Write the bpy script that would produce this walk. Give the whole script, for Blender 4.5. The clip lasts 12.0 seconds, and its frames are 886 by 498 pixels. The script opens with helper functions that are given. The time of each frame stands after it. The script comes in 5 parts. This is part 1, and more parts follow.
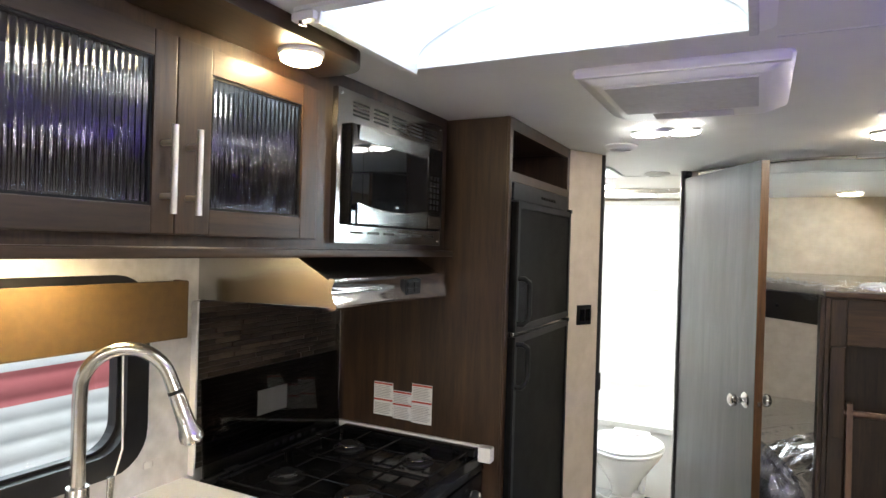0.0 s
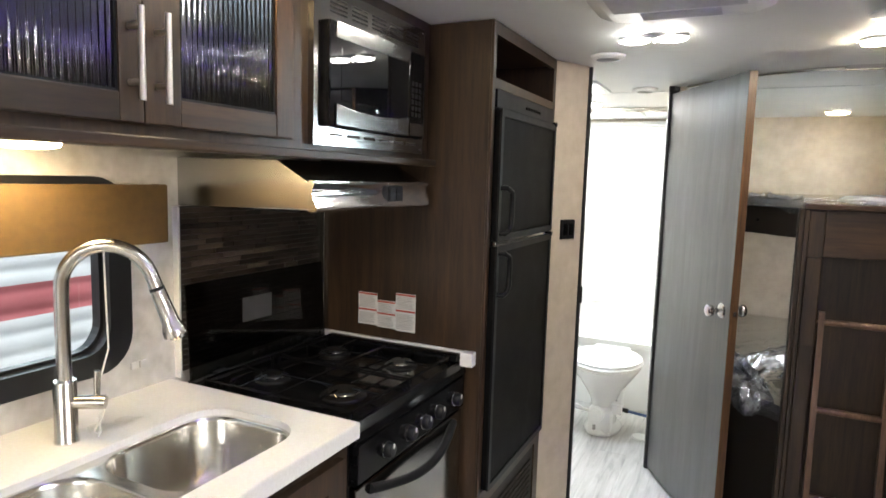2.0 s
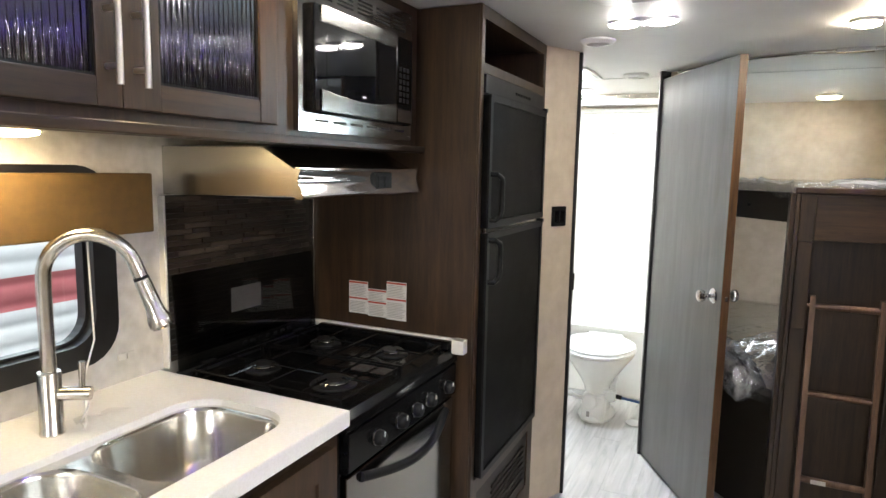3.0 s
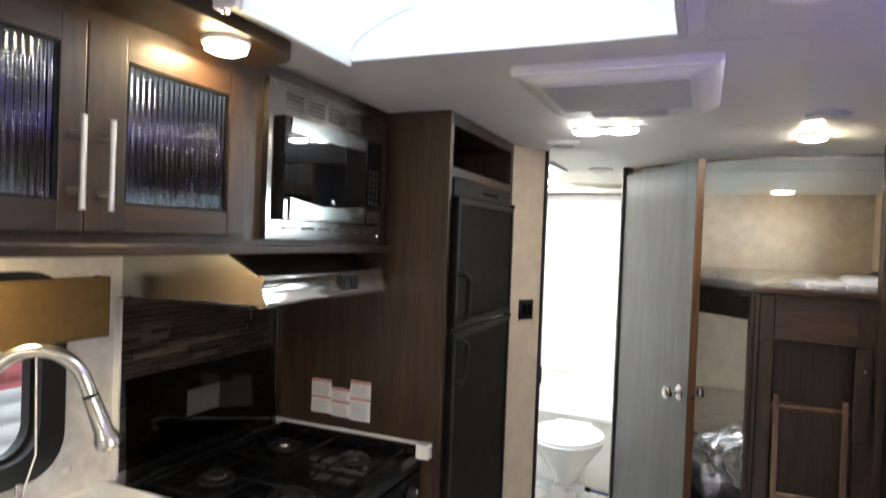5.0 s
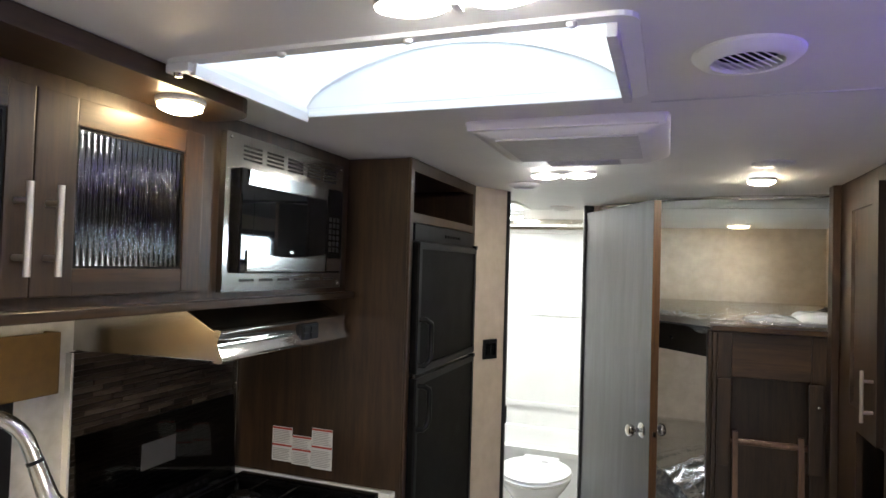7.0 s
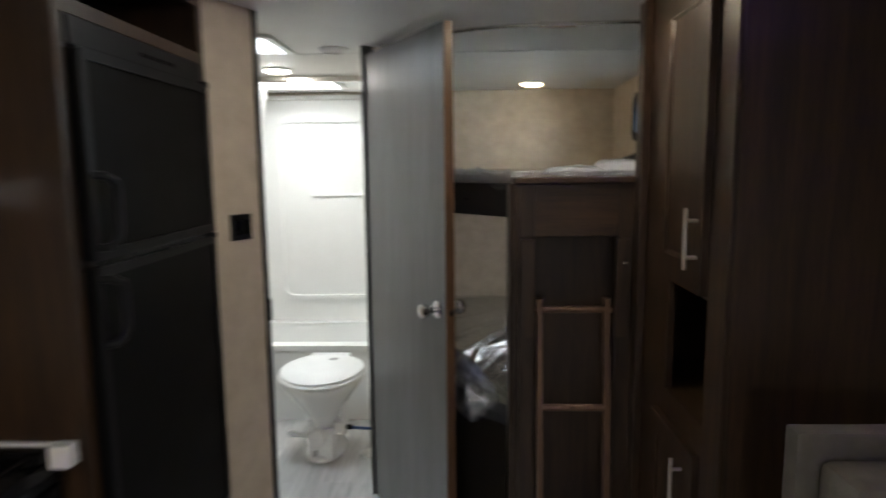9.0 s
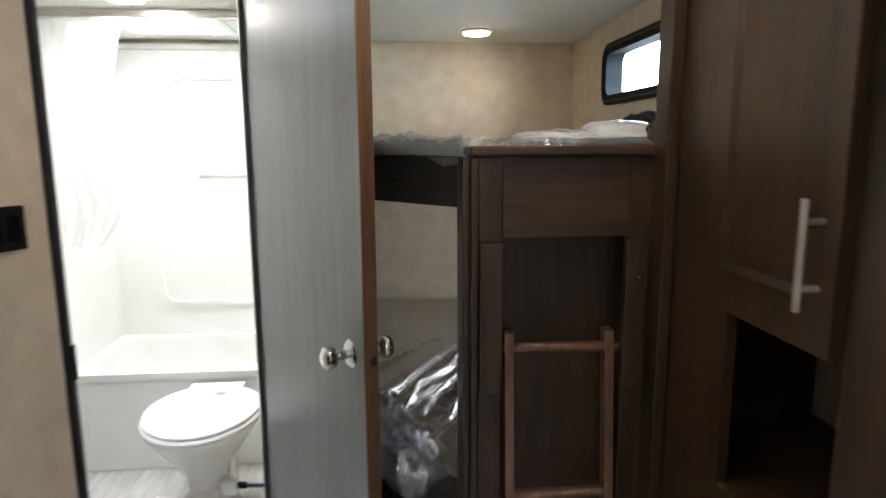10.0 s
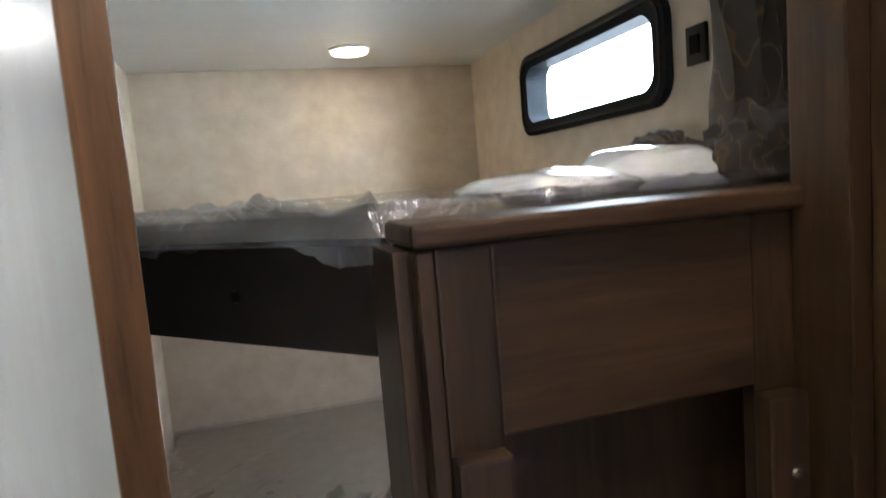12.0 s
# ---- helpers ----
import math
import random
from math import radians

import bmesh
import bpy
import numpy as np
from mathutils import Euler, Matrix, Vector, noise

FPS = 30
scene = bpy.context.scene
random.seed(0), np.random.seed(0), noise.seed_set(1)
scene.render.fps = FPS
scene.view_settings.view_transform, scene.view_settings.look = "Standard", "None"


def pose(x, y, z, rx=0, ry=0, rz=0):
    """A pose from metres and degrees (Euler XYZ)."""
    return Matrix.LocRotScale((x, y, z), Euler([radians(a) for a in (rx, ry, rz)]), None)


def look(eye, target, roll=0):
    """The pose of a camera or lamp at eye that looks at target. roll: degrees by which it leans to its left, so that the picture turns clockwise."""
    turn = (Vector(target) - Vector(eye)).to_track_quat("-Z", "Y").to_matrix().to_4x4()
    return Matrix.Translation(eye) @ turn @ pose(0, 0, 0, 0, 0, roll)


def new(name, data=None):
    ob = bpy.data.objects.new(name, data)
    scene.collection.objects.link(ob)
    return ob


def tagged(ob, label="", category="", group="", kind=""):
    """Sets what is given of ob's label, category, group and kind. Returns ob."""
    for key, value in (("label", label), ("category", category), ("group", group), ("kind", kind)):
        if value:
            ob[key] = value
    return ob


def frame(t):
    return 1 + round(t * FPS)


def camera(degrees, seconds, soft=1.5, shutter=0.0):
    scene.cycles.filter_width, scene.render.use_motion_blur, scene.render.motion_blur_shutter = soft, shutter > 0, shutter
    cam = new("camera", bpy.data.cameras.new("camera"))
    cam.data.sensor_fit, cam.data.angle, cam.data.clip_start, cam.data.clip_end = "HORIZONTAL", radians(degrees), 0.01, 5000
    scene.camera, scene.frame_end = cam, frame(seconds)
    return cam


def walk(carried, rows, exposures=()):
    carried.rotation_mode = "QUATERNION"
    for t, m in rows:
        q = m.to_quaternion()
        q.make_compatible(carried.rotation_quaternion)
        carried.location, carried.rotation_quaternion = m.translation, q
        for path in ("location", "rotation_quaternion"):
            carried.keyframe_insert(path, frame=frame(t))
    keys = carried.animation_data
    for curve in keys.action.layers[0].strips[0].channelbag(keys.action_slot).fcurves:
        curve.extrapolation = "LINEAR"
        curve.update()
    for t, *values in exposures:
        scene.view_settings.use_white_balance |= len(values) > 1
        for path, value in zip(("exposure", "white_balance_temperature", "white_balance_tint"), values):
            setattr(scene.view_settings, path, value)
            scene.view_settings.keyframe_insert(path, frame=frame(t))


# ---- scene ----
cam = camera(70.7, 12.0, shutter=0.5)
PATH = [
    (0, (-0.088, 0.353, 1.562), (-0.992, 2.137, 1.551), 1.7),
    (0.5, (-0.086, 0.347, 1.561), (-0.983, 2.134, 1.522), 1.4),
    (1, (-0.075, 0.351, 1.533), (-0.96, 2.14, 1.407), 1.2),
    (1.5, (-0.065, 0.354, 1.522), (-0.937, 2.148, 1.375), 0.9),
    (2, (-0.067, 0.36, 1.491), (-0.928, 2.151, 1.263), 1.7),
    (2.5, (-0.06, 0.367, 1.478), (-0.909, 2.16, 1.219), 1.3),
    (4.5, (-0.059, 0.4, 1.512), (-0.871, 2.218, 1.326), 1.4),
    (5, (-0.059, 0.391, 1.58), (-0.826, 2.238, 1.543), 2.2),
    (5.5, (-0.036, 0.372, 1.644), (-0.777, 2.229, 1.711), 2.0),
    (6, (-0.03, 0.372, 1.647), (-0.736, 2.242, 1.715), 1.9),
    (6.5, (-0.03, 0.375, 1.648), (-0.718, 2.252, 1.707), 1.8),
    (8.5, (-0.032, 0.723, 1.53), (-0.596, 2.638, 1.41), -0.1),
    (9, (-0.043, 1.013, 1.474), (-0.097, 2.995, 1.21), -0.6),
    (9.5, (-0.006, 1.416, 1.44), (0.113, 3.393, 1.164), -2.3),
    (10, (-0.031, 1.786, 1.438), (0.136, 3.751, 1.105), -0.3),
    (10.5, (-0.058, 2.112, 1.507), (0.47, 4.018, 1.211), -1.7),
    (11, (-0.011, 2.37, 1.503), (0.511, 4.291, 1.315), -1.9),
    (11.5, (0.027, 2.526, 1.512), (0.537, 4.452, 1.336), -2.1),
    (12, (0.019, 2.593, 1.463), (0.579, 4.502, 1.259), -4.7),
]
EXPOSURES = [(0, 0.77, 6500, 10), (2.7, 0.84, 6500, 10), (4.5, 0.8, 6500, 10), (5.3, 0.5, 6500, 10), (6.7, 0.3, 6500, 10), (8.5, -0.05, 6500, 10), (9.0, -0.42, 6500, 10), (9.5, -0.22, 6500, 10), (10.0, 0.25, 6500, 10), (10.5, 0.48, 6500, 12), (11.0, 0.53, 6250, 13), (12.0, 0.48, 6250, 13)]
walk(cam, [(t, look(eye, target, roll)) for t, eye, target, roll in PATH], EXPOSURES)
# ---- world, sun, daylight lamps ----
world = bpy.data.worlds.new("sky")
scene.world = world
world.use_nodes = True
wn = world.node_tree
sky = wn.nodes.new("ShaderNodeTexSky")
sky.sky_type, sky.sun_disc = "NISHITA", False
sky.sun_elevation, sky.sun_rotation = radians(52), radians(120)
wn.links.new(sky.outputs["Color"], wn.nodes["Background"].inputs["Color"])
wn.nodes["Background"].inputs["Strength"].default_value = 0.12

sun = new("sun", bpy.data.lights.new("sun", "SUN"))
sun.data.energy, sun.data.angle, sun.data.color = 3.2, radians(3), (1.0, 0.95, 0.88)
sun.matrix_world = look((3, -3, 6), (0, 0, 0))


def sky_lamp(name, eye, target, w, h, watts, colour=(0.86, 0.93, 1.0)):
    """An area lamp just outside a daylight opening."""
    lamp = new(name, bpy.data.lights.new(name, "AREA"))
    lamp.data.shape, lamp.data.size, lamp.data.size_y = "RECTANGLE", w, h
    lamp.data.energy, lamp.data.color = watts, colour
    lamp.matrix_world = look(eye, target)
    return lamp


sky_lamp("skylight_daylight", (-0.455, 1.415, 2.30), (-0.455, 1.415, 0), 0.80, 0.50, 5.0, (0.78, 0.90, 1.0))
sky_lamp("bath_vent_daylight", (-0.93, 3.60, 2.20), (-0.93, 3.60, 0), 0.36, 0.36, 1100, (0.86, 0.94, 1.0))
sky_lamp("shower_daylight", (-0.95, 4.66, 2.22), (-0.95, 4.66, 0), 0.50, 0.50, 900, (1.0, 0.98, 0.94))
sky_lamp("dinette_window_daylight", (1.30, 0.55, 1.72), (0, 0.55, 0.72), 1.3, 0.62, 40, (1.0, 0.97, 0.93))
# fill light through an unseen front opening, brightens what faces the camera
sky_lamp("front_fill_daylight", (-0.25, -2.58, 1.72), (-0.25, 0, 0.80), 1.3, 0.62, 42, (1.0, 0.97, 0.93))


# ---- materials ----
def nodes_of(name):
    m = bpy.data.materials.new(name)
    m.use_nodes = True
    t = m.node_tree
    return m, t, t.nodes["Principled BSDF"]


def add(t, kind, **values):
    n = t.nodes.new("ShaderNode" + kind)
    for k, v in values.items():
        n.inputs[k].default_value = v
    return n


def coords(t, scale=(1, 1, 1)):
    tc = add(t, "TexCoord")
    mp = add(t, "Mapping", Scale=scale)
    t.links.new(tc.outputs["Object"], mp.inputs["Vector"])
    return mp.outputs["Vector"]


def ramp(t, fac, stops):
    r = t.nodes.new("ShaderNodeValToRGB")
    while len(r.color_ramp.elements) < len(stops):
        r.color_ramp.elements.new(0.5)
    for e, (p, c) in zip(r.color_ramp.elements, stops):
        e.position, e.color = p, (*c, 1)
    t.links.new(fac, r.inputs["Fac"])
    return r.outputs["Color"]


def bump(t, bsdf, height, strength, distance=0.002):
    b = add(t, "Bump", Strength=strength, Distance=distance)
    t.links.new(height, b.inputs["Height"])
    t.links.new(b.outputs["Normal"], bsdf.inputs["Normal"])


def mottled(name, a, b, scale=30, rough=0.5, relief=0.1, fine=300, metal=0.0, stretch=(1, 1, 1), spec=0.5, coat=0.0):
    """Two tones in large soft patches, a fine relief, and a roughness that wanders a little."""
    m, t, p = nodes_of(name)
    v = coords(t, stretch)
    big = add(t, "TexNoise", Scale=scale, Detail=4.0)
    small = add(t, "TexNoise", Scale=fine, Detail=3.0)
    t.links.new(v, big.inputs["Vector"]), t.links.new(v, small.inputs["Vector"])
    t.links.new(ramp(t, big.outputs["Fac"], [(0.3, a), (0.7, b)]), p.inputs["Base Color"])
    r = add(t, "MapRange")
    r.inputs["To Min"].default_value, r.inputs["To Max"].default_value = rough * 0.85, min(1, rough * 1.2)
    t.links.new(big.outputs["Fac"], r.inputs["Value"])
    t.links.new(r.outputs["Result"], p.inputs["Roughness"])
    p.inputs["Metallic"].default_value = metal
    p.inputs["Specular IOR Level"].default_value = spec
    p.inputs["Coat Weight"].default_value = coat
    p.inputs["Coat Roughness"].default_value = 0.15
    if relief:
        bump(t, p, small.outputs["Fac"], relief)
    return m


def wood(name, dark, light, along="z", rough=0.42, coat=0.10, scale=1.0, coat_rough=0.22, long=1.2, pore=0.7):
    """Stained wood with long grain along one axis, fine pores and slow tone changes."""
    m, t, p = nodes_of(name)
    s = {"x": (long, 16, 16), "y": (16, long, 16), "z": (16, 16, long)}[along]
    v = coords(t, tuple(scale * k for k in s))
    oi = add(t, "ObjectInfo")
    sh = add(t, "VectorMath")
    sh.operation = "ADD"
    rnd = add(t, "VectorMath")
    rnd.operation = "SCALE"
    rnd.inputs["Vector"].default_value = (13, 7, 5)
    t.links.new(oi.outputs["Random"], rnd.inputs["Scale"])
    t.links.new(v, sh.inputs[0]), t.links.new(rnd.outputs["Vector"], sh.inputs[1])
    grain = add(t, "TexNoise", Scale=1.6, Detail=8.0, Roughness=0.62, Distortion=0.7)
    pores = add(t, "TexNoise", Scale=9.0, Detail=4.0, Roughness=0.7)
    for n in (grain, pores):
        t.links.new(sh.outputs["Vector"], n.inputs["Vector"])
    mid = tuple((x + y) / 2 for x, y in zip(dark, light))
    c1 = ramp(t, grain.outputs["Fac"], [(0.32, dark), (0.5, mid), (0.68, light)])
    c2 = ramp(t, pores.outputs["Fac"], [(0.36, (0.55, 0.55, 0.55)), (0.5, (1, 1, 1))])
    mx = t.nodes.new("ShaderNodeMix")
    mx.data_type, mx.blend_type = "RGBA", "MULTIPLY"
    mx.inputs[0].default_value = pore
    t.links.new(c1, mx.inputs[6]), t.links.new(c2, mx.inputs[7])
    t.links.new(mx.outputs[2], p.inputs["Base Color"])
    p.inputs["Roughness"].default_value = rough
    p.inputs["Coat Weight"].default_value = coat
    p.inputs["Coat Roughness"].default_value = coat_rough
    bump(t, p, pores.outputs["Fac"], 0.12, 0.001)
    return m


def glow(name, colour, strength):
    m, t, p = nodes_of(name)
    p.inputs["Base Color"].default_value = (0.9, 0.9, 0.9, 1)
    p.inputs["Emission Color"].default_value = (*colour, 1)
    p.inputs["Emission Strength"].default_value = strength
    return m


def pane_glass(name, tint=(0.9, 0.95, 0.95), rough=0.02, relief=0.0, f0=0.045, fine=60, haze=0.0):
    """Thin glass or clear film: see-through, with mirror gloss that grows towards grazing angles."""
    m, t, p = nodes_of(name)
    out = t.nodes["Material Output"]
    tr, gl, lw = add(t, "BsdfTransparent"), add(t, "BsdfGlossy", Roughness=rough), add(t, "LayerWeight", Blend=0.5)
    tr.inputs["Color"].default_value = (*tint, 1)
    pw, sc = add(t, "Math"), add(t, "Math")
    pw.operation, sc.operation = "POWER", "MULTIPLY_ADD"
    pw.inputs[1].default_value, sc.inputs[1].default_value, sc.inputs[2].default_value = 4.0, 1 - f0, f0
    t.links.new(lw.outputs["Facing"], pw.inputs[0]), t.links.new(pw.outputs["Value"], sc.inputs[0])
    mix, mix2 = t.nodes.new("ShaderNodeMixShader"), t.nodes.new("ShaderNodeMixShader")
    df = add(t, "BsdfDiffuse")
    df.inputs["Color"].default_value = (0.8, 0.82, 0.86, 1)
    mix2.inputs["Fac"].default_value = haze
    t.links.new(tr.outputs["BSDF"], mix2.inputs[1]), t.links.new(df.outputs["BSDF"], mix2.inputs[2])
    t.links.new(sc.outputs["Value"], mix.inputs["Fac"])
    t.links.new(mix2.outputs["Shader"], mix.inputs[1]), t.links.new(gl.outputs["BSDF"], mix.inputs[2])
    t.links.new(mix.outputs["Shader"], out.inputs["Surface"])
    t.nodes.remove(p)
    if relief:
        n = add(t, "TexNoise", Scale=fine, Detail=5.0, Distortion=1.0)
        t.links.new(coords(t), n.inputs["Vector"])
        b = add(t, "Bump", Strength=relief, Distance=0.01)
        t.links.new(n.outputs["Fac"], b.inputs["Height"])
        t.links.new(b.outputs["Normal"], gl.inputs["Normal"]), t.links.new(b.outputs["Normal"], lw.inputs["Normal"])
    return m


def translucent(name, colour, clear=0.4):
    """Milky acrylic or thin white film that passes and scatters daylight."""
    m, t, p = nodes_of(name)
    out = t.nodes["Material Output"]
    a, b = add(t, "BsdfTranslucent"), add(t, "BsdfTransparent")
    a.inputs["Color"].default_value = (*colour, 1)
    b.inputs["Color"].default_value = (*colour, 1)
    mix, mix2 = t.nodes.new("ShaderNodeMixShader"), t.nodes.new("ShaderNodeMixShader")
    mix.inputs["Fac"].default_value, mix2.inputs["Fac"].default_value = clear, 0.35
    p.inputs["Base Color"].default_value = (*colour, 1)
    p.inputs["Roughness"].default_value = 0.25
    t.links.new(a.outputs["BSDF"], mix.inputs[1]), t.links.new(b.outputs["BSDF"], mix.inputs[2])
    t.links.new(mix.outputs["Shader"], mix2.inputs[1]), t.links.new(p.outputs["BSDF"], mix2.inputs[2])
    t.links.new(mix2.outputs["Shader"], out.inputs["Surface"])
    return m


def brushed(name, colour, rough):
    """Rolled steel: even colour, hair-fine streaks in the gloss along y."""
    m, t, p = nodes_of(name)
    n = add(t, "TexNoise", Scale=1.0, Detail=2.0)
    t.links.new(coords(t, (900, 14, 900)), n.inputs["Vector"])
    r = add(t, "MapRange")
    r.inputs["To Min"].default_value, r.inputs["To Max"].default_value = rough * 0.9, rough * 1.12
    t.links.new(n.outputs["Fac"], r.inputs["Value"])
    t.links.new(r.outputs["Result"], p.inputs["Roughness"])
    p.inputs["Base Color"].default_value = (*colour, 1)
    p.inputs["Metallic"].default_value = 1.0
    return m


DK, LT = (0.017, 0.0090, 0.0043), (0.055, 0.0280, 0.0125)
M = {
    "wood_v": wood("walnut_upright", DK, LT, "z"),
    "wood_y": wood("walnut_lengthwise", DK, LT, "y"),
    "bunk_v": wood("bunk_walnut_upright", (0.017, 0.0092, 0.0045), (0.054, 0.029, 0.0140), "z", rough=0.45, coat=0.05),
    "bunk_x": wood("bunk_walnut_crosswise", (0.015, 0.0082, 0.0041), (0.068, 0.0360, 0.0172), "x", rough=0.45, coat=0.05),
    # brown door: bluish daylight reflection is put into the grain's pale tone
    "door": wood("door_walnut_daylight_sheen", (0.002, 0.0022, 0.0025), (0.046, 0.0500, 0.0530), "z", rough=0.4, coat=0.8, scale=0.60, coat_rough=0.33, long=1.7, pore=0.75),
    "edge": wood("door_edge_wood", (0.070, 0.036, 0.017), (0.15, 0.076, 0.036), "z", rough=0.45),
    "ladder": wood("ladder_wood", (0.10, 0.056, 0.034), (0.20, 0.115, 0.07), "z", rough=0.45),
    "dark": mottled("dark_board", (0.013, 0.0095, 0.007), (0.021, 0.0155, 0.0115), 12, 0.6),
    "wall": mottled("linen_wallboard", (0.49, 0.41, 0.315), (0.59, 0.505, 0.40), 14, 0.7, 0.35, 420),
    "kitchen_wall": mottled("pale_wallboard", (0.50, 0.47, 0.42), (0.66, 0.63, 0.58), 22, 0.6, 0.2, 260),
    "ceiling": mottled("white_ceiling_panel", (0.70, 0.69, 0.66), (0.75, 0.74, 0.71), 5, 0.55, 0.06, 500),
    "plastic": mottled("white_moulded_plastic", (0.78, 0.78, 0.76), (0.82, 0.82, 0.80), 9, 0.35, 0.02),
    "grille": mottled("grey_filter_mesh", (0.58, 0.58, 0.57), (0.66, 0.66, 0.65), 60, 0.8, 0.4, 700),
    "black": mottled("black_plastic", (0.006, 0.006, 0.007), (0.011, 0.011, 0.012), 30, 0.42, 0.05, spec=0.2),
    "rubber": mottled("black_trim", (0.007, 0.007, 0.008), (0.012, 0.012, 0.013), 30, 0.3, 0.05),
    "frame_rubber": mottled("matt_window_rubber", (0.008, 0.010, 0.013), (0.013, 0.016, 0.020), 30, 0.6, 0.05, spec=0.08),
    "enamel": mottled("black_enamel", (0.004, 0.004, 0.005), (0.007, 0.007, 0.007), 20, 0.13, 0.03, 90, spec=0.16),
    "fridge": mottled("black_fridge_panel", (0.004, 0.004, 0.004), (0.008, 0.0075, 0.007), 14, 0.5, 0.15, 600, spec=0.06),
    "blackglass": mottled("smooth_black_glass", (0.004, 0.004, 0.005), (0.007, 0.007, 0.008), 8, 0.03, 0.0),
    "iron": mottled("cast_iron", (0.006, 0.006, 0.006), (0.012, 0.011, 0.011), 60, 0.4, 0.3, 500, spec=0.25),
    "steel": brushed("brushed_steel", (0.31, 0.295, 0.275), 0.14),
    "hood_steel": brushed("hood_brushed_steel", (0.46, 0.45, 0.42), 0.24),
    "bright_steel": brushed("polished_steel", (0.86, 0.85, 0.85), 0.09),
    "sink": mottled("satin_steel", (0.64, 0.62, 0.57), (0.74, 0.72, 0.67), 8, 0.20, 0.03, 90, 1.0, (1, 12, 1)),
    "nickel": mottled("brushed_nickel", (0.58, 0.55, 0.50), (0.68, 0.65, 0.60), 20, 0.24, 0.03, 200, 1.0),
    "pull": mottled("satin_nickel_pull", (0.60, 0.56, 0.50), (0.70, 0.66, 0.60), 20, 0.42, 0.03, 200, 1.0),
    "chrome": mottled("polished_chrome", (0.72, 0.71, 0.70), (0.80, 0.79, 0.78), 20, 0.08, 0.0, 200, 1.0),
    "counter": mottled("speckled_cream_laminate", (0.75, 0.735, 0.70), (0.81, 0.80, 0.775), 160, 0.3, 0.05, 600),
    "trimwhite": mottled("white_trim", (0.70, 0.69, 0.66), (0.78, 0.77, 0.74), 40, 0.4, 0.05),
    "tile": None,
    "grout": mottled("dark_grout", (0.030, 0.026, 0.022), (0.045, 0.038, 0.032), 60, 0.85, 0.3),
    "fibreglass": mottled("white_fibreglass", (0.80, 0.80, 0.77), (0.84, 0.84, 0.81), 4, 0.48, 0.02, 60),
    "porcelain": mottled("white_porcelain", (0.80, 0.80, 0.77), (0.84, 0.84, 0.82), 5, 0.12, 0.0),
    "floor": None,
    "mattress": mottled("grey_mattress_ticking", (0.44, 0.39, 0.30), (0.54, 0.48, 0.37), 18, 0.8, 0.3, 300),
    "smoked": pane_glass("smoked_glass", (0.36, 0.36, 0.37), 0.05, 0.0, 0.035),
    "film": pane_glass("crinkled_clear_film", (0.92, 0.93, 0.97), 0.035, 1.0, 0.40, 15, 0.07),
    "film_smooth": pane_glass("smooth_clear_film", (0.96, 0.96, 0.96), 0.08, 0.25, 0.34, 20, 0.08),
    "film_milky": pane_glass("crumpled_milky_film", (0.84, 0.87, 0.92), 0.08, 1.0, 0.42, 24, 0.40),
    "bag": mottled("milky_plastic_bag", (0.68, 0.72, 0.78), (0.80, 0.83, 0.88), 14, 0.20, 0.8, 22, coat=0.9),
    "glass": pane_glass("window_glass"),
    "reeded": pane_glass("reeded_cabinet_glass", (0.20, 0.25, 0.27), 0.11, 0.0, 0.14),
    "roof_dome": translucent("white_acrylic_dome", (0.90, 0.95, 1.0), 0.03),
    "dome": translucent("milky_acrylic", (0.84, 0.93, 1.0), 0.2),
    "fabric": mottled("gold_valance_fabric", (0.105, 0.062, 0.019), (0.140, 0.084, 0.027), 40, 0.75, 0.4, 800),
    "curtain": None,
    "shower_cloth": translucent("white_curtain_film", (0.88, 0.88, 0.87), 0.25),
    "siding": mottled("pale_aluminium_siding", (0.56, 0.60, 0.62), (0.64, 0.67, 0.69), 3, 0.4, 0.02),
    "stripe": mottled("red_siding_stripe", (0.36, 0.10, 0.11), (0.42, 0.13, 0.14), 3, 0.4, 0.02),
    "gravel": mottled("gravel_ground", (0.16, 0.15, 0.14), (0.30, 0.28, 0.26), 40, 0.9, 0.6, 200),
    "label_paper": mottled("white_label_paper", (0.66, 0.65, 0.62), (0.72, 0.71, 0.68), 30, 0.5, 0.0),
    "label_red": mottled("red_label_ink", (0.42, 0.05, 0.035), (0.48, 0.07, 0.05), 30, 0.5, 0.0),
    "label_grey": mottled("grey_label_ink", (0.30, 0.29, 0.28), (0.36, 0.35, 0.34), 30, 0.5, 0.0),
    "hose_blue": mottled("blue_hose_plastic", (0.03, 0.08, 0.22), (0.05, 0.11, 0.28), 40, 0.4, 0.1),
    "seat": mottled("taupe_upholstery", (0.10, 0.09, 0.072), (0.145, 0.128, 0.104), 25, 0.7, 0.3, 400),
    "led_cool": glow("cool_led_lens", (1.0, 0.97, 0.91), 80.0),
    "led_door": glow("hall_led_lens", (1.0, 0.84, 0.62), 170.0),
    "led_warm": glow("warm_led_lens", (1.0, 0.74, 0.40), 85.0),
    "led_under": glow("undercabinet_led_lens", (1.0, 0.76, 0.42), 65.0),
    "led_bunk": glow("bunk_led_lens", (1.0, 0.79, 0.48), 22.0),
    # emission of the two panels that replace daylight at the bunk windows
    "daylight": glow("upper_window_glow_panel", (0.74, 0.88, 1.0), 32.0),
    "low_daylight": glow("lower_window_glow_panel", (0.88, 0.94, 1.0), 10.5),
    "led_violet": glow("violet_led_strip", (0.14, 0.07, 1.0), 85.0),
}


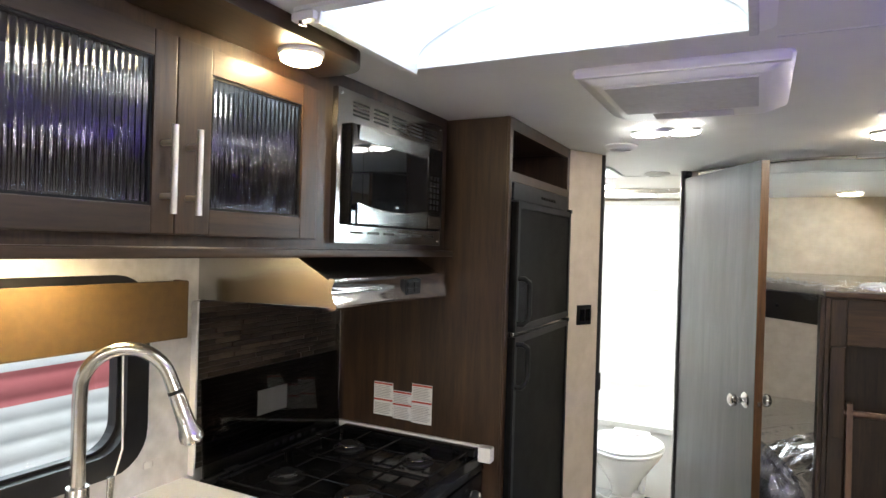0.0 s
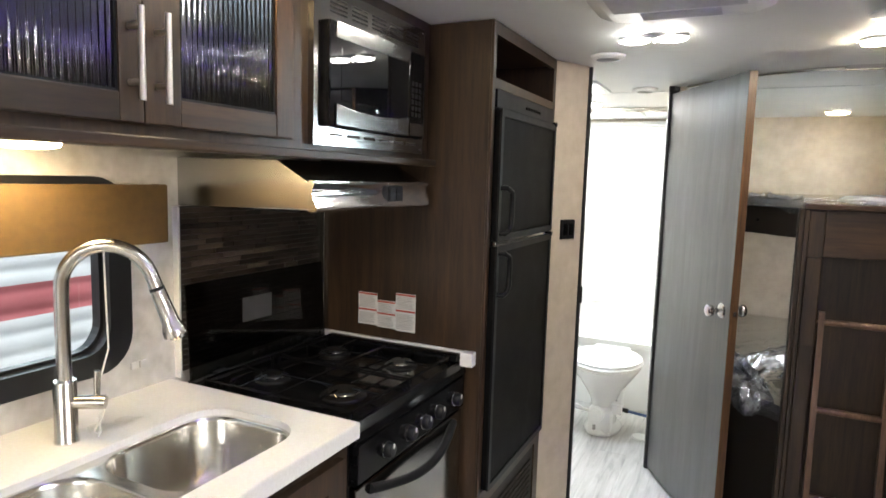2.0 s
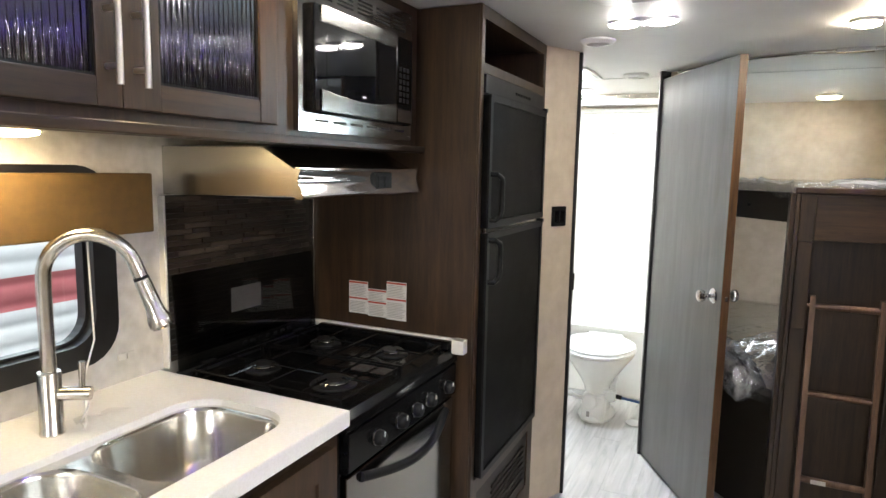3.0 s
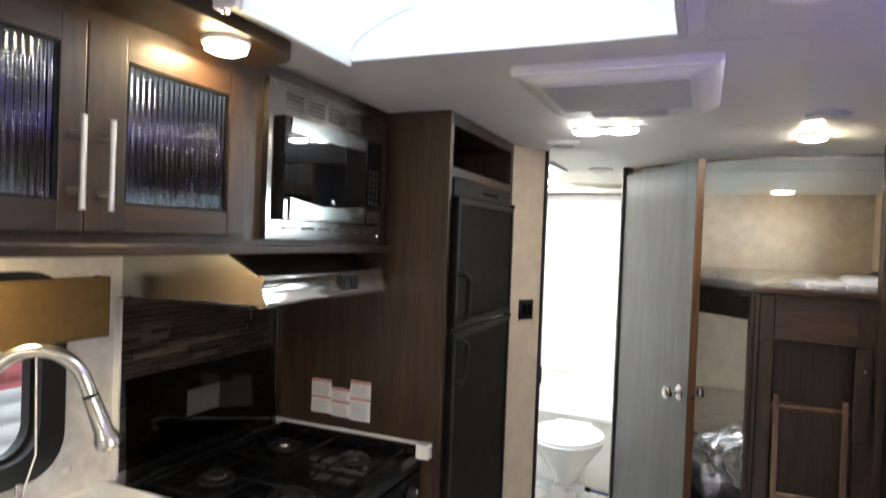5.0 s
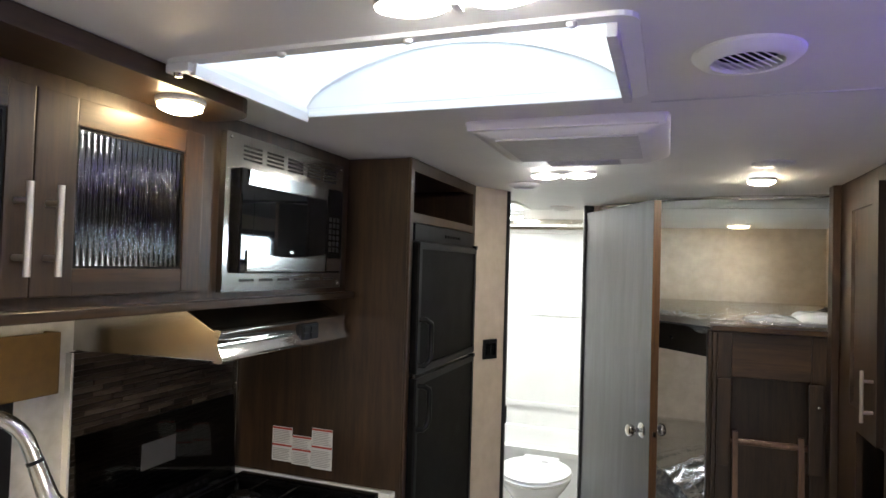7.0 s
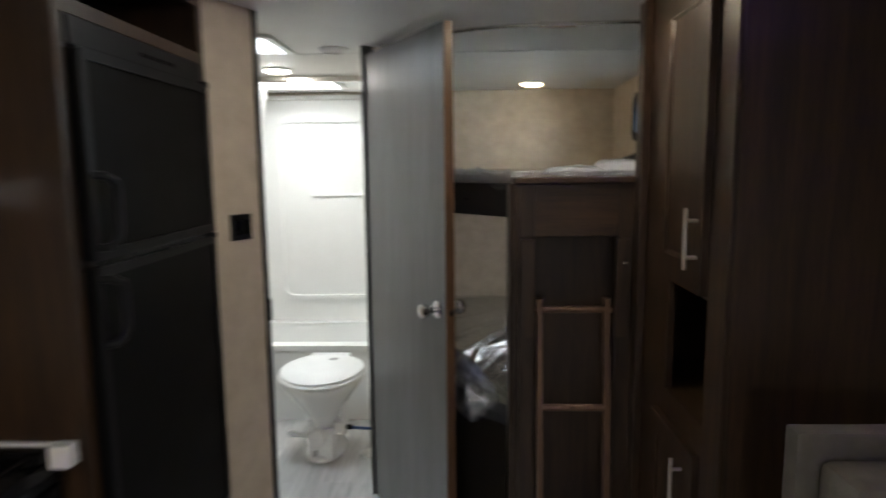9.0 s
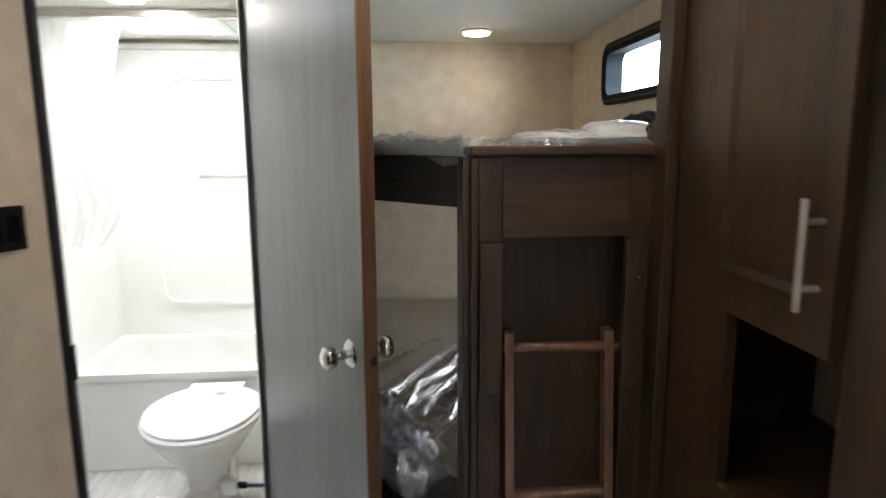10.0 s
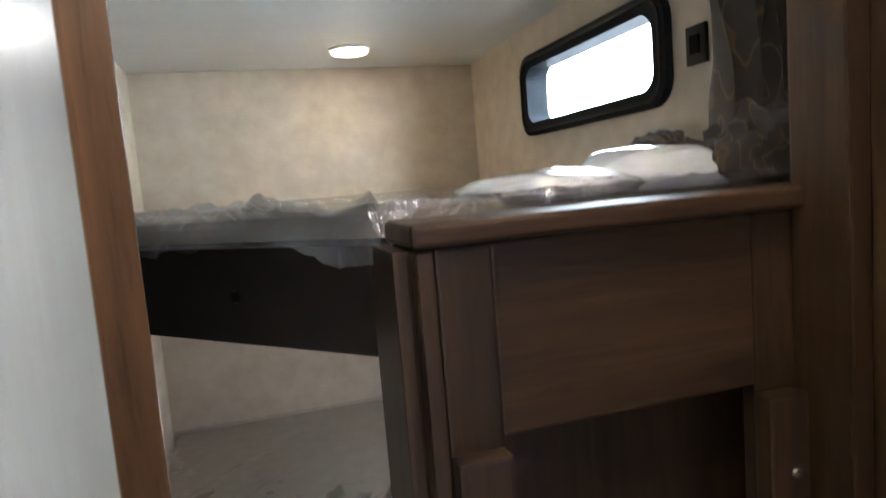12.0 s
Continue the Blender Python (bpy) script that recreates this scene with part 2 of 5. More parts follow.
def mosaic_material():
    """Strip stone: a tone for each piece, streaked along its length."""
    m, t, p = nodes_of("mosaic_stone")
    oi = add(t, "ObjectInfo")
    tone = ramp(t, oi.outputs["Random"], [(0.0, (0.013, 0.010, 0.008)), (0.35, (0.030, 0.021, 0.015)), (0.6, (0.052, 0.038, 0.028)),
                                          (0.8, (0.034, 0.028, 0.024)), (1.0, (0.13, 0.102, 0.076))])
    n = add(t, "TexNoise", Scale=22.0, Detail=6.0, Distortion=0.8)
    t.links.new(coords(t, (1, 1, 7)), n.inputs["Vector"])
    mx = t.nodes.new("ShaderNodeMix")
    mx.data_type, mx.blend_type = "RGBA", "MULTIPLY"
    mx.inputs[0].default_value = 0.6
    t.links.new(tone, mx.inputs[6])
    t.links.new(ramp(t, n.outputs["Fac"], [(0.3, (0.4, 0.4, 0.4)), (0.65, (1.1, 1.1, 1.1))]), mx.inputs[7])
    t.links.new(mx.outputs[2], p.inputs["Base Color"])
    p.inputs["Roughness"].default_value = 0.3
    bump(t, p, n.outputs["Fac"], 0.3)
    return m


def plank_material():
    """Whitewashed grey vinyl planks, grain along y."""
    m, t, p = nodes_of("grey_vinyl_plank")
    oi = add(t, "ObjectInfo")
    v = coords(t, (14, 1.3, 14))
    sh = add(t, "VectorMath")
    sh.operation = "ADD"
    t.links.new(v, sh.inputs[0]), t.links.new(oi.outputs["Random"], sh.inputs[1])
    n = add(t, "TexNoise", Scale=1.7, Detail=8.0, Roughness=0.65, Distortion=1.1)
    t.links.new(sh.outputs["Vector"], n.inputs["Vector"])
    tone = ramp(t, n.outputs["Fac"], [(0.28, (0.24, 0.235, 0.225)), (0.45, (0.42, 0.41, 0.395)), (0.7, (0.58, 0.57, 0.55))])
    t.links.new(tone, p.inputs["Base Color"])
    p.inputs["Roughness"].default_value = 0.38
    bump(t, p, n.outputs["Fac"], 0.15, 0.001)
    return m


def curtain_material():
    """Dark brown cloth with thin looping gold lines."""
    m, t, p = nodes_of("patterned_brown_cloth")
    w = add(t, "TexWave", Scale=15.0, Distortion=14.0, Detail=1.0)
    t.links.new(coords(t, (1, 1, 0.7)), w.inputs["Vector"])
    tone = ramp(t, w.outputs["Fac"], [(0.0, (0.018, 0.014, 0.012)), (0.93, (0.024, 0.020, 0.017)), (0.99, (0.085, 0.06, 0.034))])
    t.links.new(tone, p.inputs["Base Color"])
    p.inputs["Roughness"].default_value = 0.55
    p.inputs["Coat Weight"].default_value = 0.05
    p.inputs["Coat Roughness"].default_value = 0.2
    return m


M["tile"], M["floor"], M["curtain"] = mosaic_material(), plank_material(), curtain_material()


# ---- building helpers ----
def thing(name, at, label, category, group="", kind="", turn=0.0):
    ob = new(name)
    ob.empty_display_size = 0.05
    ob.matrix_world = pose(*at, 0, 0, turn)
    return tagged(ob, label, category, group, kind)


def root_place(ob):
    while ob.parent:
        ob = ob.parent
    return ob.location


def part(name, bm, material, parent=None, label="", smooth=False, local=False):
    """One mesh object from a bmesh in world metres, under a thing or a part."""
    if parent and not local:
        bmesh.ops.translate(bm, verts=bm.verts, vec=-Vector(root_place(parent)))
    me = bpy.data.meshes.new(name)
    bmesh.ops.recalc_face_normals(bm, faces=bm.faces)
    bm.to_mesh(me)
    bm.free()
    me.materials.append(M[material])
    if smooth:
        me.shade_smooth()
        me.set_sharp_from_angle(angle=radians(40))
    ob = new(name, me)
    ob.parent = parent
    return tagged(ob, label)


def solid(name, bm, material, label, category, group="", kind="", smooth=False):
    """A top-level thing that is one mesh."""
    return tagged(part(name, bm, material, None, "", smooth), label, category, group, kind)


def boxes(rows, b=0.003, seg=2):
    bm = bmesh.new()
    for x0, x1, y0, y1, z0, z1 in rows:
        v = [bm.verts.new((x, y, z)) for x in (x0, x1) for y in (y0, y1) for z in (z0, z1)]
        for f in ((0, 1, 3, 2), (4, 6, 7, 5), (0, 4, 5, 1), (2, 3, 7, 6), (0, 2, 6, 4), (1, 5, 7, 3)):
            bm.faces.new([v[i] for i in f])
    bmesh.ops.recalc_face_normals(bm, faces=bm.faces)
    if b:
        bmesh.ops.bevel(bm, geom=bm.edges[:], offset=b, segments=seg, affect="EDGES", profile=0.7)
    return bm


def box(x0, x1, y0, y1, z0, z1, b=0.003, seg=2):
    return boxes([(x0, x1, y0, y1, z0, z1)], b, seg)


def prism(poly, axis, a, b, bevel=0.0):
    """A polygon extruded along an axis; poly holds the two other coordinates in x, y, z order."""
    bm = bmesh.new()

    def put(u, v, w):
        return {"x": (w, u, v), "y": (u, w, v), "z": (u, v, w)}[axis]
    lo, hi = [bm.verts.new(put(u, v, a)) for u, v in poly], [bm.verts.new(put(u, v, b)) for u, v in poly]
    bm.faces.new(lo), bm.faces.new(hi)
    for i in range(len(poly)):
        j = (i + 1) % len(poly)
        bm.faces.new((lo[i], lo[j], hi[j], hi[i]))
    bmesh.ops.recalc_face_normals(bm, faces=bm.faces)
    if bevel:
        bmesh.ops.bevel(bm, geom=bm.edges[:], offset=bevel, segments=2, affect="EDGES", profile=0.7)
    return bm


def round_rect(u0, u1, v0, v1, r, n=6):
    out = []
    for cu, cv, a0 in ((u1 - r, v1 - r, 0), (u0 + r, v1 - r, 90), (u0 + r, v0 + r, 180), (u1 - r, v0 + r, 270)):
        for k in range(n + 1):
            a = radians(a0 + 90 * k / n)
            out.append((cu + r * math.cos(a), cv + r * math.sin(a)))
    return out


def ring_prism(outer, inner, axis, a, b):
    """A frame between two outlines of equal count, extruded along an axis."""
    bm = bmesh.new()

    def put(u, v, w):
        return {"x": (w, u, v), "y": (u, w, v), "z": (u, v, w)}[axis]
    q = [[bm.verts.new(put(u, v, w)) for u, v in line] for line, w in ((outer, a), (inner, a), (inner, b), (outer, b))]
    n = len(outer)
    for i in range(n):
        j = (i + 1) % n
        for k in range(4):
            l = (k + 1) % 4
            bm.faces.new((q[k][i], q[k][j], q[l][j], q[l][i]))
    return bm


def loft(rings, cap=True):
    bm = bmesh.new()
    vs = [[bm.verts.new(p) for p in ring] for ring in rings]
    n = len(rings[0])
    for a, b in zip(vs, vs[1:]):
        for i in range(n):
            j = (i + 1) % n
            bm.faces.new((a[i], a[j], b[j], b[i]))
    if cap is True:
        bm.faces.new(vs[0])
    if cap:
        bm.faces.new(vs[-1])
    return bm


def lathe(profile, n=28, m=None, cap=True):
    """Radius and height pairs spun about z, then placed by m."""
    rings = [[(r * math.cos(2 * math.pi * k / n), r * math.sin(2 * math.pi * k / n), z) for k in range(n)] for r, z in profile]
    bm = loft(rings, cap)
    if m:
        bmesh.ops.transform(bm, matrix=m, verts=bm.verts)
    return bm


def tube(points, r, n=12):
    """A round bar along a line of points; r is one radius or one for each point."""
    pts = [Vector(p) for p in points]
    rad = r if isinstance(r, (list, tuple)) else [r] * len(pts)
    rings, side = [], None
    for i, p in enumerate(pts):
        d = (pts[min(i + 1, len(pts) - 1)] - pts[max(i - 1, 0)]).normalized()
        if side is None:
            side = d.orthogonal().normalized()
        side = (side - d * side.dot(d)).normalized()
        up = d.cross(side)
        rings.append([p + rad[i] * (math.cos(2 * math.pi * k / n) * side + math.sin(2 * math.pi * k / n) * up) for k in range(n)])
    return loft(rings)


def sheet(nu, nv, place):
    """A grid of points place(u, v), u and v from 0 to 1."""
    bm = bmesh.new()
    g = [[bm.verts.new(place(i / nu, j / nv)) for j in range(nv + 1)] for i in range(nu + 1)]
    for i in range(nu):
        for j in range(nv):
            bm.faces.new((g[i][j], g[i + 1][j], g[i + 1][j + 1], g[i][j + 1]))
    return bm


def slab(axis, a, b, us, vs, holes, bend=None):
    """A wall or ceiling between a and b along an axis, with rectangular openings (u0, u1, v0, v1) right through it."""
    us = sorted({*us, *(h[0] for h in holes), *(h[1] for h in holes)})
    vs = sorted({*vs, *(h[2] for h in holes), *(h[3] for h in holes)})

    def solid_at(i, j):
        if not (0 <= i < len(us) - 1 and 0 <= j < len(vs) - 1):
            return False
        u, v = (us[i] + us[i + 1]) / 2, (vs[j] + vs[j + 1]) / 2
        return not any(h[0] < u < h[1] and h[2] < v < h[3] for h in holes)
    bm, made = bmesh.new(), {}

    def vert(i, j, k):
        if (i, j, k) not in made:
            u, v, w = us[i], vs[j], (a, b)[k]
            p = {"x": (w, u, v), "y": (u, w, v), "z": (u, v, w)}[axis]
            made[i, j, k] = bm.verts.new(bend(*p) if bend else p)
        return made[i, j, k]
    for i in range(len(us) - 1):
        for j in range(len(vs) - 1):
            if not solid_at(i, j):
                continue
            for k in (0, 1):
                bm.faces.new([vert(*c, k) for c in ((i, j), (i + 1, j), (i + 1, j + 1), (i, j + 1))])
            for di, dj, c0, c1 in ((-1, 0, (i, j), (i, j + 1)), (1, 0, (i + 1, j), (i + 1, j + 1)), (0, -1, (i, j), (i + 1, j)), (0, 1, (i, j + 1), (i + 1, j + 1))):
                if not solid_at(i + di, j + dj):
                    bm.faces.new((vert(*c0, 0), vert(*c1, 0), vert(*c1, 1), vert(*c0, 1)))
    return bm


def top_at(y):
    """The ceiling's height, which falls a little towards the rear."""
    return 1.98 - 0.03 * max(0.0, min(1.0, (y - 2.9) / 2.2))


# ---- the shell ----
XW, XE, YN, YS = -1.45, 0.94, 5.10, -2.20
ceil_holes = [(-0.80, -0.11, 1.243, 1.592), (-1.08, -0.78, 3.45, 3.76), (-1.17, -0.75, 4.45, 4.88)]
part("ceiling", slab("z", 0.0, 0.07, [XW - 0.05, -0.3, 0.3, XE + 0.05], [YS - 0.05, 2.9, 3.6, 4.3, YN + 0.05], ceil_holes,
                     lambda x, y, z: (x, y, top_at(y) + z)), "ceiling")
tagged(bpy.data.objects["ceiling"], "white panelled ceiling with skylight openings", "ceiling", kind="structure")
seam = solid("ceiling_seam", boxes([(XW, XE, 3.826, 3.834, 1.9655, 1.9705), (-0.07, XE, 1.696, 1.704, 1.9782, 1.982)], 0.001, 1), "grille",
             "narrow grey strip along a ceiling joint", "seam", kind="structure")
tagged(part("wall_west", slab("x", XW - 0.05, XW, [YS, YN], [0, 2.03], [(0.55, 1.385, 1.03, 1.44)]), "kitchen_wall"),
       "pale textured outer wall behind the kitchen counter", "wall", kind="structure")
tagged(part("wall_east", slab("x", XE, XE + 0.05, [YS, YN], [0, 2.03], [(3.83, 4.54, 1.625, 1.825), (3.83, 4.54, 0.80, 1.06), (-0.05, 1.15, 1.02, 1.62)]), "wall"),
       "tan linen-textured outer wall with a bunk window", "wall", kind="structure")
tagged(part("wall_north", slab("y", YN, YN + 0.05, [XW - 0.05, XE + 0.05], [0, 2.03], []), "wall"), "tan linen-textured rear wall behind the bunks", "wall", kind="structure")
tagged(part("wall_south", slab("y", YS - 0.05, YS, [XW - 0.05, XE + 0.05], [0, 2.03], [(-0.85, 0.35, 1.02, 1.62)]), "wall"), "tan linen-textured front wall", "wall", kind="structure")
tagged(part("partition_wall", box(-0.43, -0.37, 3.70, YN, 0, 1.98, 0.002), "wall"), "tan partition between bathroom and bunks", "wall", kind="structure")
# the slanted wall between fridge and bathroom door
tagged(part("slanted_wall", prism([(-0.80, 2.903), (-0.708, 3.082), (-0.748, 3.102), (-0.87, 2.903)], "z", 0, 1.978), "wall"),
       "narrow tan linen-textured wall beside the bathroom doorway", "wall", kind="structure")
tagged(part("bath_front_wall", box(XW, -0.805, 2.905, 2.945, 0, 1.98, 0.001), "wall"), "bathroom wall behind the fridge", "wall", kind="structure")
floor = tagged(part("floor", box(XW - 0.05, XE + 0.05, YS - 0.05, YN + 0.05, -0.06, -0.006, 0), "dark"), "grey wood-look vinyl plank floor", "floor", kind="structure")
tagged(part("ground", sheet(2, 2, lambda u, v: (-400 + 800 * u, -400 + 800 * v, -0.75)), "gravel"), "gravel yard", "ground", kind="structure")

# black jamb strips of the bathroom doorway
tagged(part("door_jamb_strike", box(-0.712, -0.695, 3.080, 3.098, 0, 1.975, 0.002), "rubber"), "black jamb strip of the bathroom doorway", "jamb", kind="structure")
part("strike_plate", box(-0.6955, -0.689, 3.082, 3.096, 0.955, 1.03, 0.001), "black", bpy.data.objects["door_jamb_strike"], "dark strike plate", local=True)
tagged(part("door_jamb_hinge", prism([(-0.452, 3.688), (-0.444, 3.666), (-0.420, 3.672), (-0.400, 3.70), (-0.43, 3.715)], "z", 0, 1.97), "rubber"), "black hinge jamb of the bathroom doorway", "jamb", kind="structure")


# ---- kitchen, upper cabinets ----
def bar_pull(parent, x, y, z0, z1, out, material="pull", r=0.0055):
    """An upright bar pull whose two posts reach from the face along x."""
    h = part("handle", tube([(x, y, z0), (x, y, z1)], r), material, parent, "brushed nickel bar pull", smooth=True)
    for z in (z0 + 0.2 * (z1 - z0), z1 - 0.2 * (z1 - z0)):
        part("post", tube([(x, y, z), (out, y, z)], r * 0.95, 10), material, h, smooth=True)
    return h


def reeded_door(parent, y0, y1, z0, z1, g):
    """A cabinet door with a ribbed glass light g = (y0, y1, z0, z1)."""
    xb, xf = -1.018, -0.998
    door = part("door", box(xb, xf, y0, g[0], z0, z1, 0.003), "wood_v", parent, "dark walnut door with ribbed glass")
    part("stile", box(xb, xf, g[1], y1, z0, z1, 0.003), "wood_v", door)
    part("rail", box(xb, xf - 0.0005, g[0], g[1], z0, g[2], 0.002), "wood_y", door)
    part("rail", box(xb, xf - 0.0005, g[0], g[1], g[3], z1, 0.002), "wood_y", door)
    part("bead", ring_prism(round_rect(g[0] - 0.004, g[1] + 0.004, g[2] - 0.004, g[3] + 0.004, 0.002, 2), round_rect(g[0] + 0.005, g[1] - 0.005, g[2] + 0.005, g[3] - 0.005, 0.002, 2), "x", xf - 0.012, xf - 0.004), "black", door)
    n = round((g[1] - g[0]) / 0.0125)
    pane = sheet(n * 10, 1, lambda u, v: (xf - 0.010 + 0.0022 * math.sin(math.pi * n * u) ** 2, g[0] + (g[1] - g[0]) * u, g[2] + (g[3] - g[2]) * v))
    part("glass", pane, "reeded", door, "ribbed smoked glass", smooth=True)
    return door


upper = thing("wall_cabinet", (-1.22, 1.0, 1.53), "dark walnut wall cabinet with ribbed glass doors", "cabinet")
part("back", box(XW, XW + 0.012, -0.6, 1.55, 1.56, 1.975, 0), "wood_v", upper)
part("floor_board", box(XW, -1.022, -0.6, 2.195, 1.545, 1.560, 0.001), "wood_y", upper)
part("top_board", box(XW, -1.022, -0.6, 2.195, 1.94, 1.955, 0.001), "wood_y", upper)
part("side_panel", box(XW, -1.022, 1.54, 1.555, 1.56, 1.94, 0), "wood_v", upper)
part("face_frame", slab("x", -1.040, -1.020, [-0.6, 2.197], [1.545, 1.977], [(-0.3, 0.55, 1.60, 1.90), (0.62, 1.09, 1.60, 1.90), (1.135, 1.46, 1.60, 1.90), (1.605, 2.125, 1.575, 1.925)]), "wood_v", upper)
part("bottom_moulding", box(-1.05, -0.985, -0.6, 2.197, 1.526, 1.546, 0.006, 3), "wood_y", upper, "glossy rounded lower moulding")
d1 = reeded_door(upper, 0.66, 1.1100, 1.567, 1.912, (0.72, 1.064, 1.615, 1.866))
bar_pull(d1, -0.968, 1.084, 1.602, 1.752, -0.998)
d2 = reeded_door(upper, 1.1120, 1.500, 1.567, 1.912, (1.188, 1.444, 1.615, 1.864))
bar_pull(d2, -0.968, 1.137, 1.602, 1.752, -0.998)
d0 = reeded_door(upper, 0.20, 0.652, 1.567, 1.912, (0.26, 0.60, 1.615, 1.864))
# soffit board under the ceiling, rounded at its end
nose = [(-1.02, -0.6), (-1.02, 1.52)] + [(-0.95 + 0.085 * math.sin(a), 1.44 + 0.085 * math.cos(a)) for a in [k * math.pi / 16 for k in range(0, 9)]] + [(-0.865, -0.6)]
solid("soffit_board", prism(nose, "z", 1.945, 1.978, 0.002), "wood_y", "dark walnut soffit board with a rounded end above the cabinets", "soffit", kind="structure")


def puck(name, x, y, z, r, lens, label, group="", drop=0.012):
    """A flush round lamp hanging from z."""
    p = thing(name, (x, y, z), label, "ceiling light", group)
    part("rim", lathe([(r * 0.4, 0.0), (r, 0.0), (r * 1.02, -0.006), (r * 0.93, -0.011), (r * 0.4, -0.011)], 28, pose(x, y, z)), "plastic", p, smooth=True)
    part("lens", lathe([(r * 0.90, -0.0112), (r * 0.86, -0.0112 - drop * 0.5), (r * 0.55, -0.0112 - drop * 0.9), (0.002, -0.0112 - drop)], 28, pose(x, y, z)), lens, p, "lit frosted lens", smooth=True)
    return p


puck("soffit_light", -0.925, 1.345, 1.945, 0.046, "led_warm", "lit warm round puck light under the walnut soffit", drop=0.016)
puck("undercabinet_light", -1.30, 1.095, 1.5445, 0.062, "led_under", "lit warm puck light under the wall cabinet")
puck("single_ceiling_light", 0.273, 2.84, 1.979, 0.047, "led_door", "lit round ceiling light before the bunks", drop=0.012)
puck("bunk_light", 0.386, 4.79, top_at(4.79), 0.070, "led_bunk", "lit warm round ceiling light over the upper bunk")
puck("bathroom_light", -0.95, 4.20, top_at(4.2), 0.065, "led_cool", "lit round bathroom ceiling light")


def twin_light(x, y):
    """Two almond-shaped lenses side by side on one base."""
    p = thing("twin_ceiling_light", (x, y, 1.98), "lit double white ceiling light with almond-shaped lenses", "ceiling light", "twin ceiling lights")
    part("base", prism([(x + 0.113 * math.cos(a), y + (0.030 + 0.010 * math.cos(a) ** 2) * math.sin(a)) for a in [k * math.pi / 16 for k in range(32)]], "z", 1.966, 1.979, 0.003), "plastic", p)
    for s in (-1, 1):
        rings = []
        for k in range(7):
            f = math.cos(k / 6 * math.pi / 2)
            rings.append([(x + s * 0.060 + (0.050 * f + 0.001) * math.cos(a), y + (0.031 * f + 0.001) * math.sin(a) * (1 - 0.25 * s * math.cos(a)), 1.9665 - 0.012 * math.sin(k / 6 * math.pi / 2))
                          for a in [j * math.pi / 14 for j in range(28)]])
        part("lens", loft(rings), "led_cool", p, "lit frosted lens", smooth=True)
    part("switch", box(x - 0.006, x + 0.006, y - 0.012, y + 0.012, 1.954, 1.966, 0.003), "plastic", p)
    return p


twin_light(-0.385, 2.585)
twin_light(-0.280, 1.105)

# ---- microwave ----
mw = thing("microwave", (-1.15, 1.865, 1.56), "built-in black microwave with stainless trim frame", "microwave")
part("body", box(-1.40, -1.045, 1.63, 2.10, 1.60, 1.90, 0.004), "black", mw)
trim = part("trim_frame", slab("x", -1.019, -1.003, [1.578, 2.132], [1.561, 1.940], [(1.632, 2.105, 1.605, 1.862)]), "steel", mw, "brushed stainless trim frame")
for k in range(5):
    y = 1.640 + 0.094 * k
    for j in range(4):
        z = 1.880 + 0.0105 * j
        part("vent_slot", box(-1.0045, -1.0022, y, y + 0.074, z, z + 0.006, 0.001, 1), "dark", trim)
for k in range(6):
    part("vent_slot", box(-1.0045, -1.0022, 1.640 + 0.078 * k, 1.697 + 0.078 * k, 1.585, 1.592, 0.001, 1), "dark", trim)
for y in (1.594, 2.12):
    for z in (1.574, 1.928):
        part("screw", lathe([(0.004, 0), (0.0035, 0.002), (0.001, 0.0025)], 10, pose(-1.0032, y, z, 0, 90, 0)), "chrome", trim)
mdoor = part("door", box(-1.018, -0.985, 1.615, 2.006, 1.606, 1.858, 0.005), "blackglass", mw, "glossy black glass door")
part("top_strip", prism([(-0.9862, 1.820), (-0.9840, 1.820), (-0.9795, 1.857), (-0.9862, 1.857)], "y", 1.640, 2.006, 0.0008), "steel", mdoor, "stainless strip")
part("window", box(-0.9855, -0.9842, 1.665, 1.935, 1.672, 1.800, 0.0005, 1), "blackglass", mdoor, "dark door window")
part("badge", prism([(1.832 + 0.010 * math.cos(a), 1.662 + 0.004 * math.sin(a)) for a in [k * math.pi / 8 for k in range(16)]], "x", -0.985, -0.9835), "nickel", mdoor)


def bowed(y0, y1, z_lo, z_hi, dip, x0, x1, n=14):
    """A strip whose upper edge sags in the middle."""
    poly = [(y0, z_lo), (y1, z_lo)] + [(y1 + (y0 - y1) * k / n, z_hi - dip * math.sin(math.pi * k / n)) for k in range(n + 1)]
    return prism(poly, "x", x0, x1, 0.0015)


part("lower_strip", bowed(1.640, 2.004, 1.610, 1.662, 0.014, -0.9865, -0.981), "steel", mdoor, "curved stainless strip")
panel = part("control_panel", box(-1.018, -0.987, 2.010, 2.108, 1.606, 1.858, 0.004), "enamel", mw, "glossy black control panel")
for j in range(6):
    for k in range(3):
        part("button", box(-0.9882, -0.986, 2.026 + 0.022 * k, 2.042 + 0.022 * k, 1.67 + 0.018 * j, 1.682 + 0.018 * j, 0.001, 1), "black", panel)
part("open_button", box(-0.9882, -0.984, 2.014, 2.104, 1.612, 1.650, 0.003), "steel", panel)

# ---- range hood ----
hood = thing("range_hood", (-1.21, 1.865, 1.40), "brushed stainless range hood with a sloping top", "range hood")
side = [(XW, 1.395), (-1.010, 1.403), (-1.010, 1.470), (-1.110, 1.524), (XW, 1.524)]
part("canopy", prism(side, "y", 1.572, 2.160, 0.002), "hood_steel", hood)
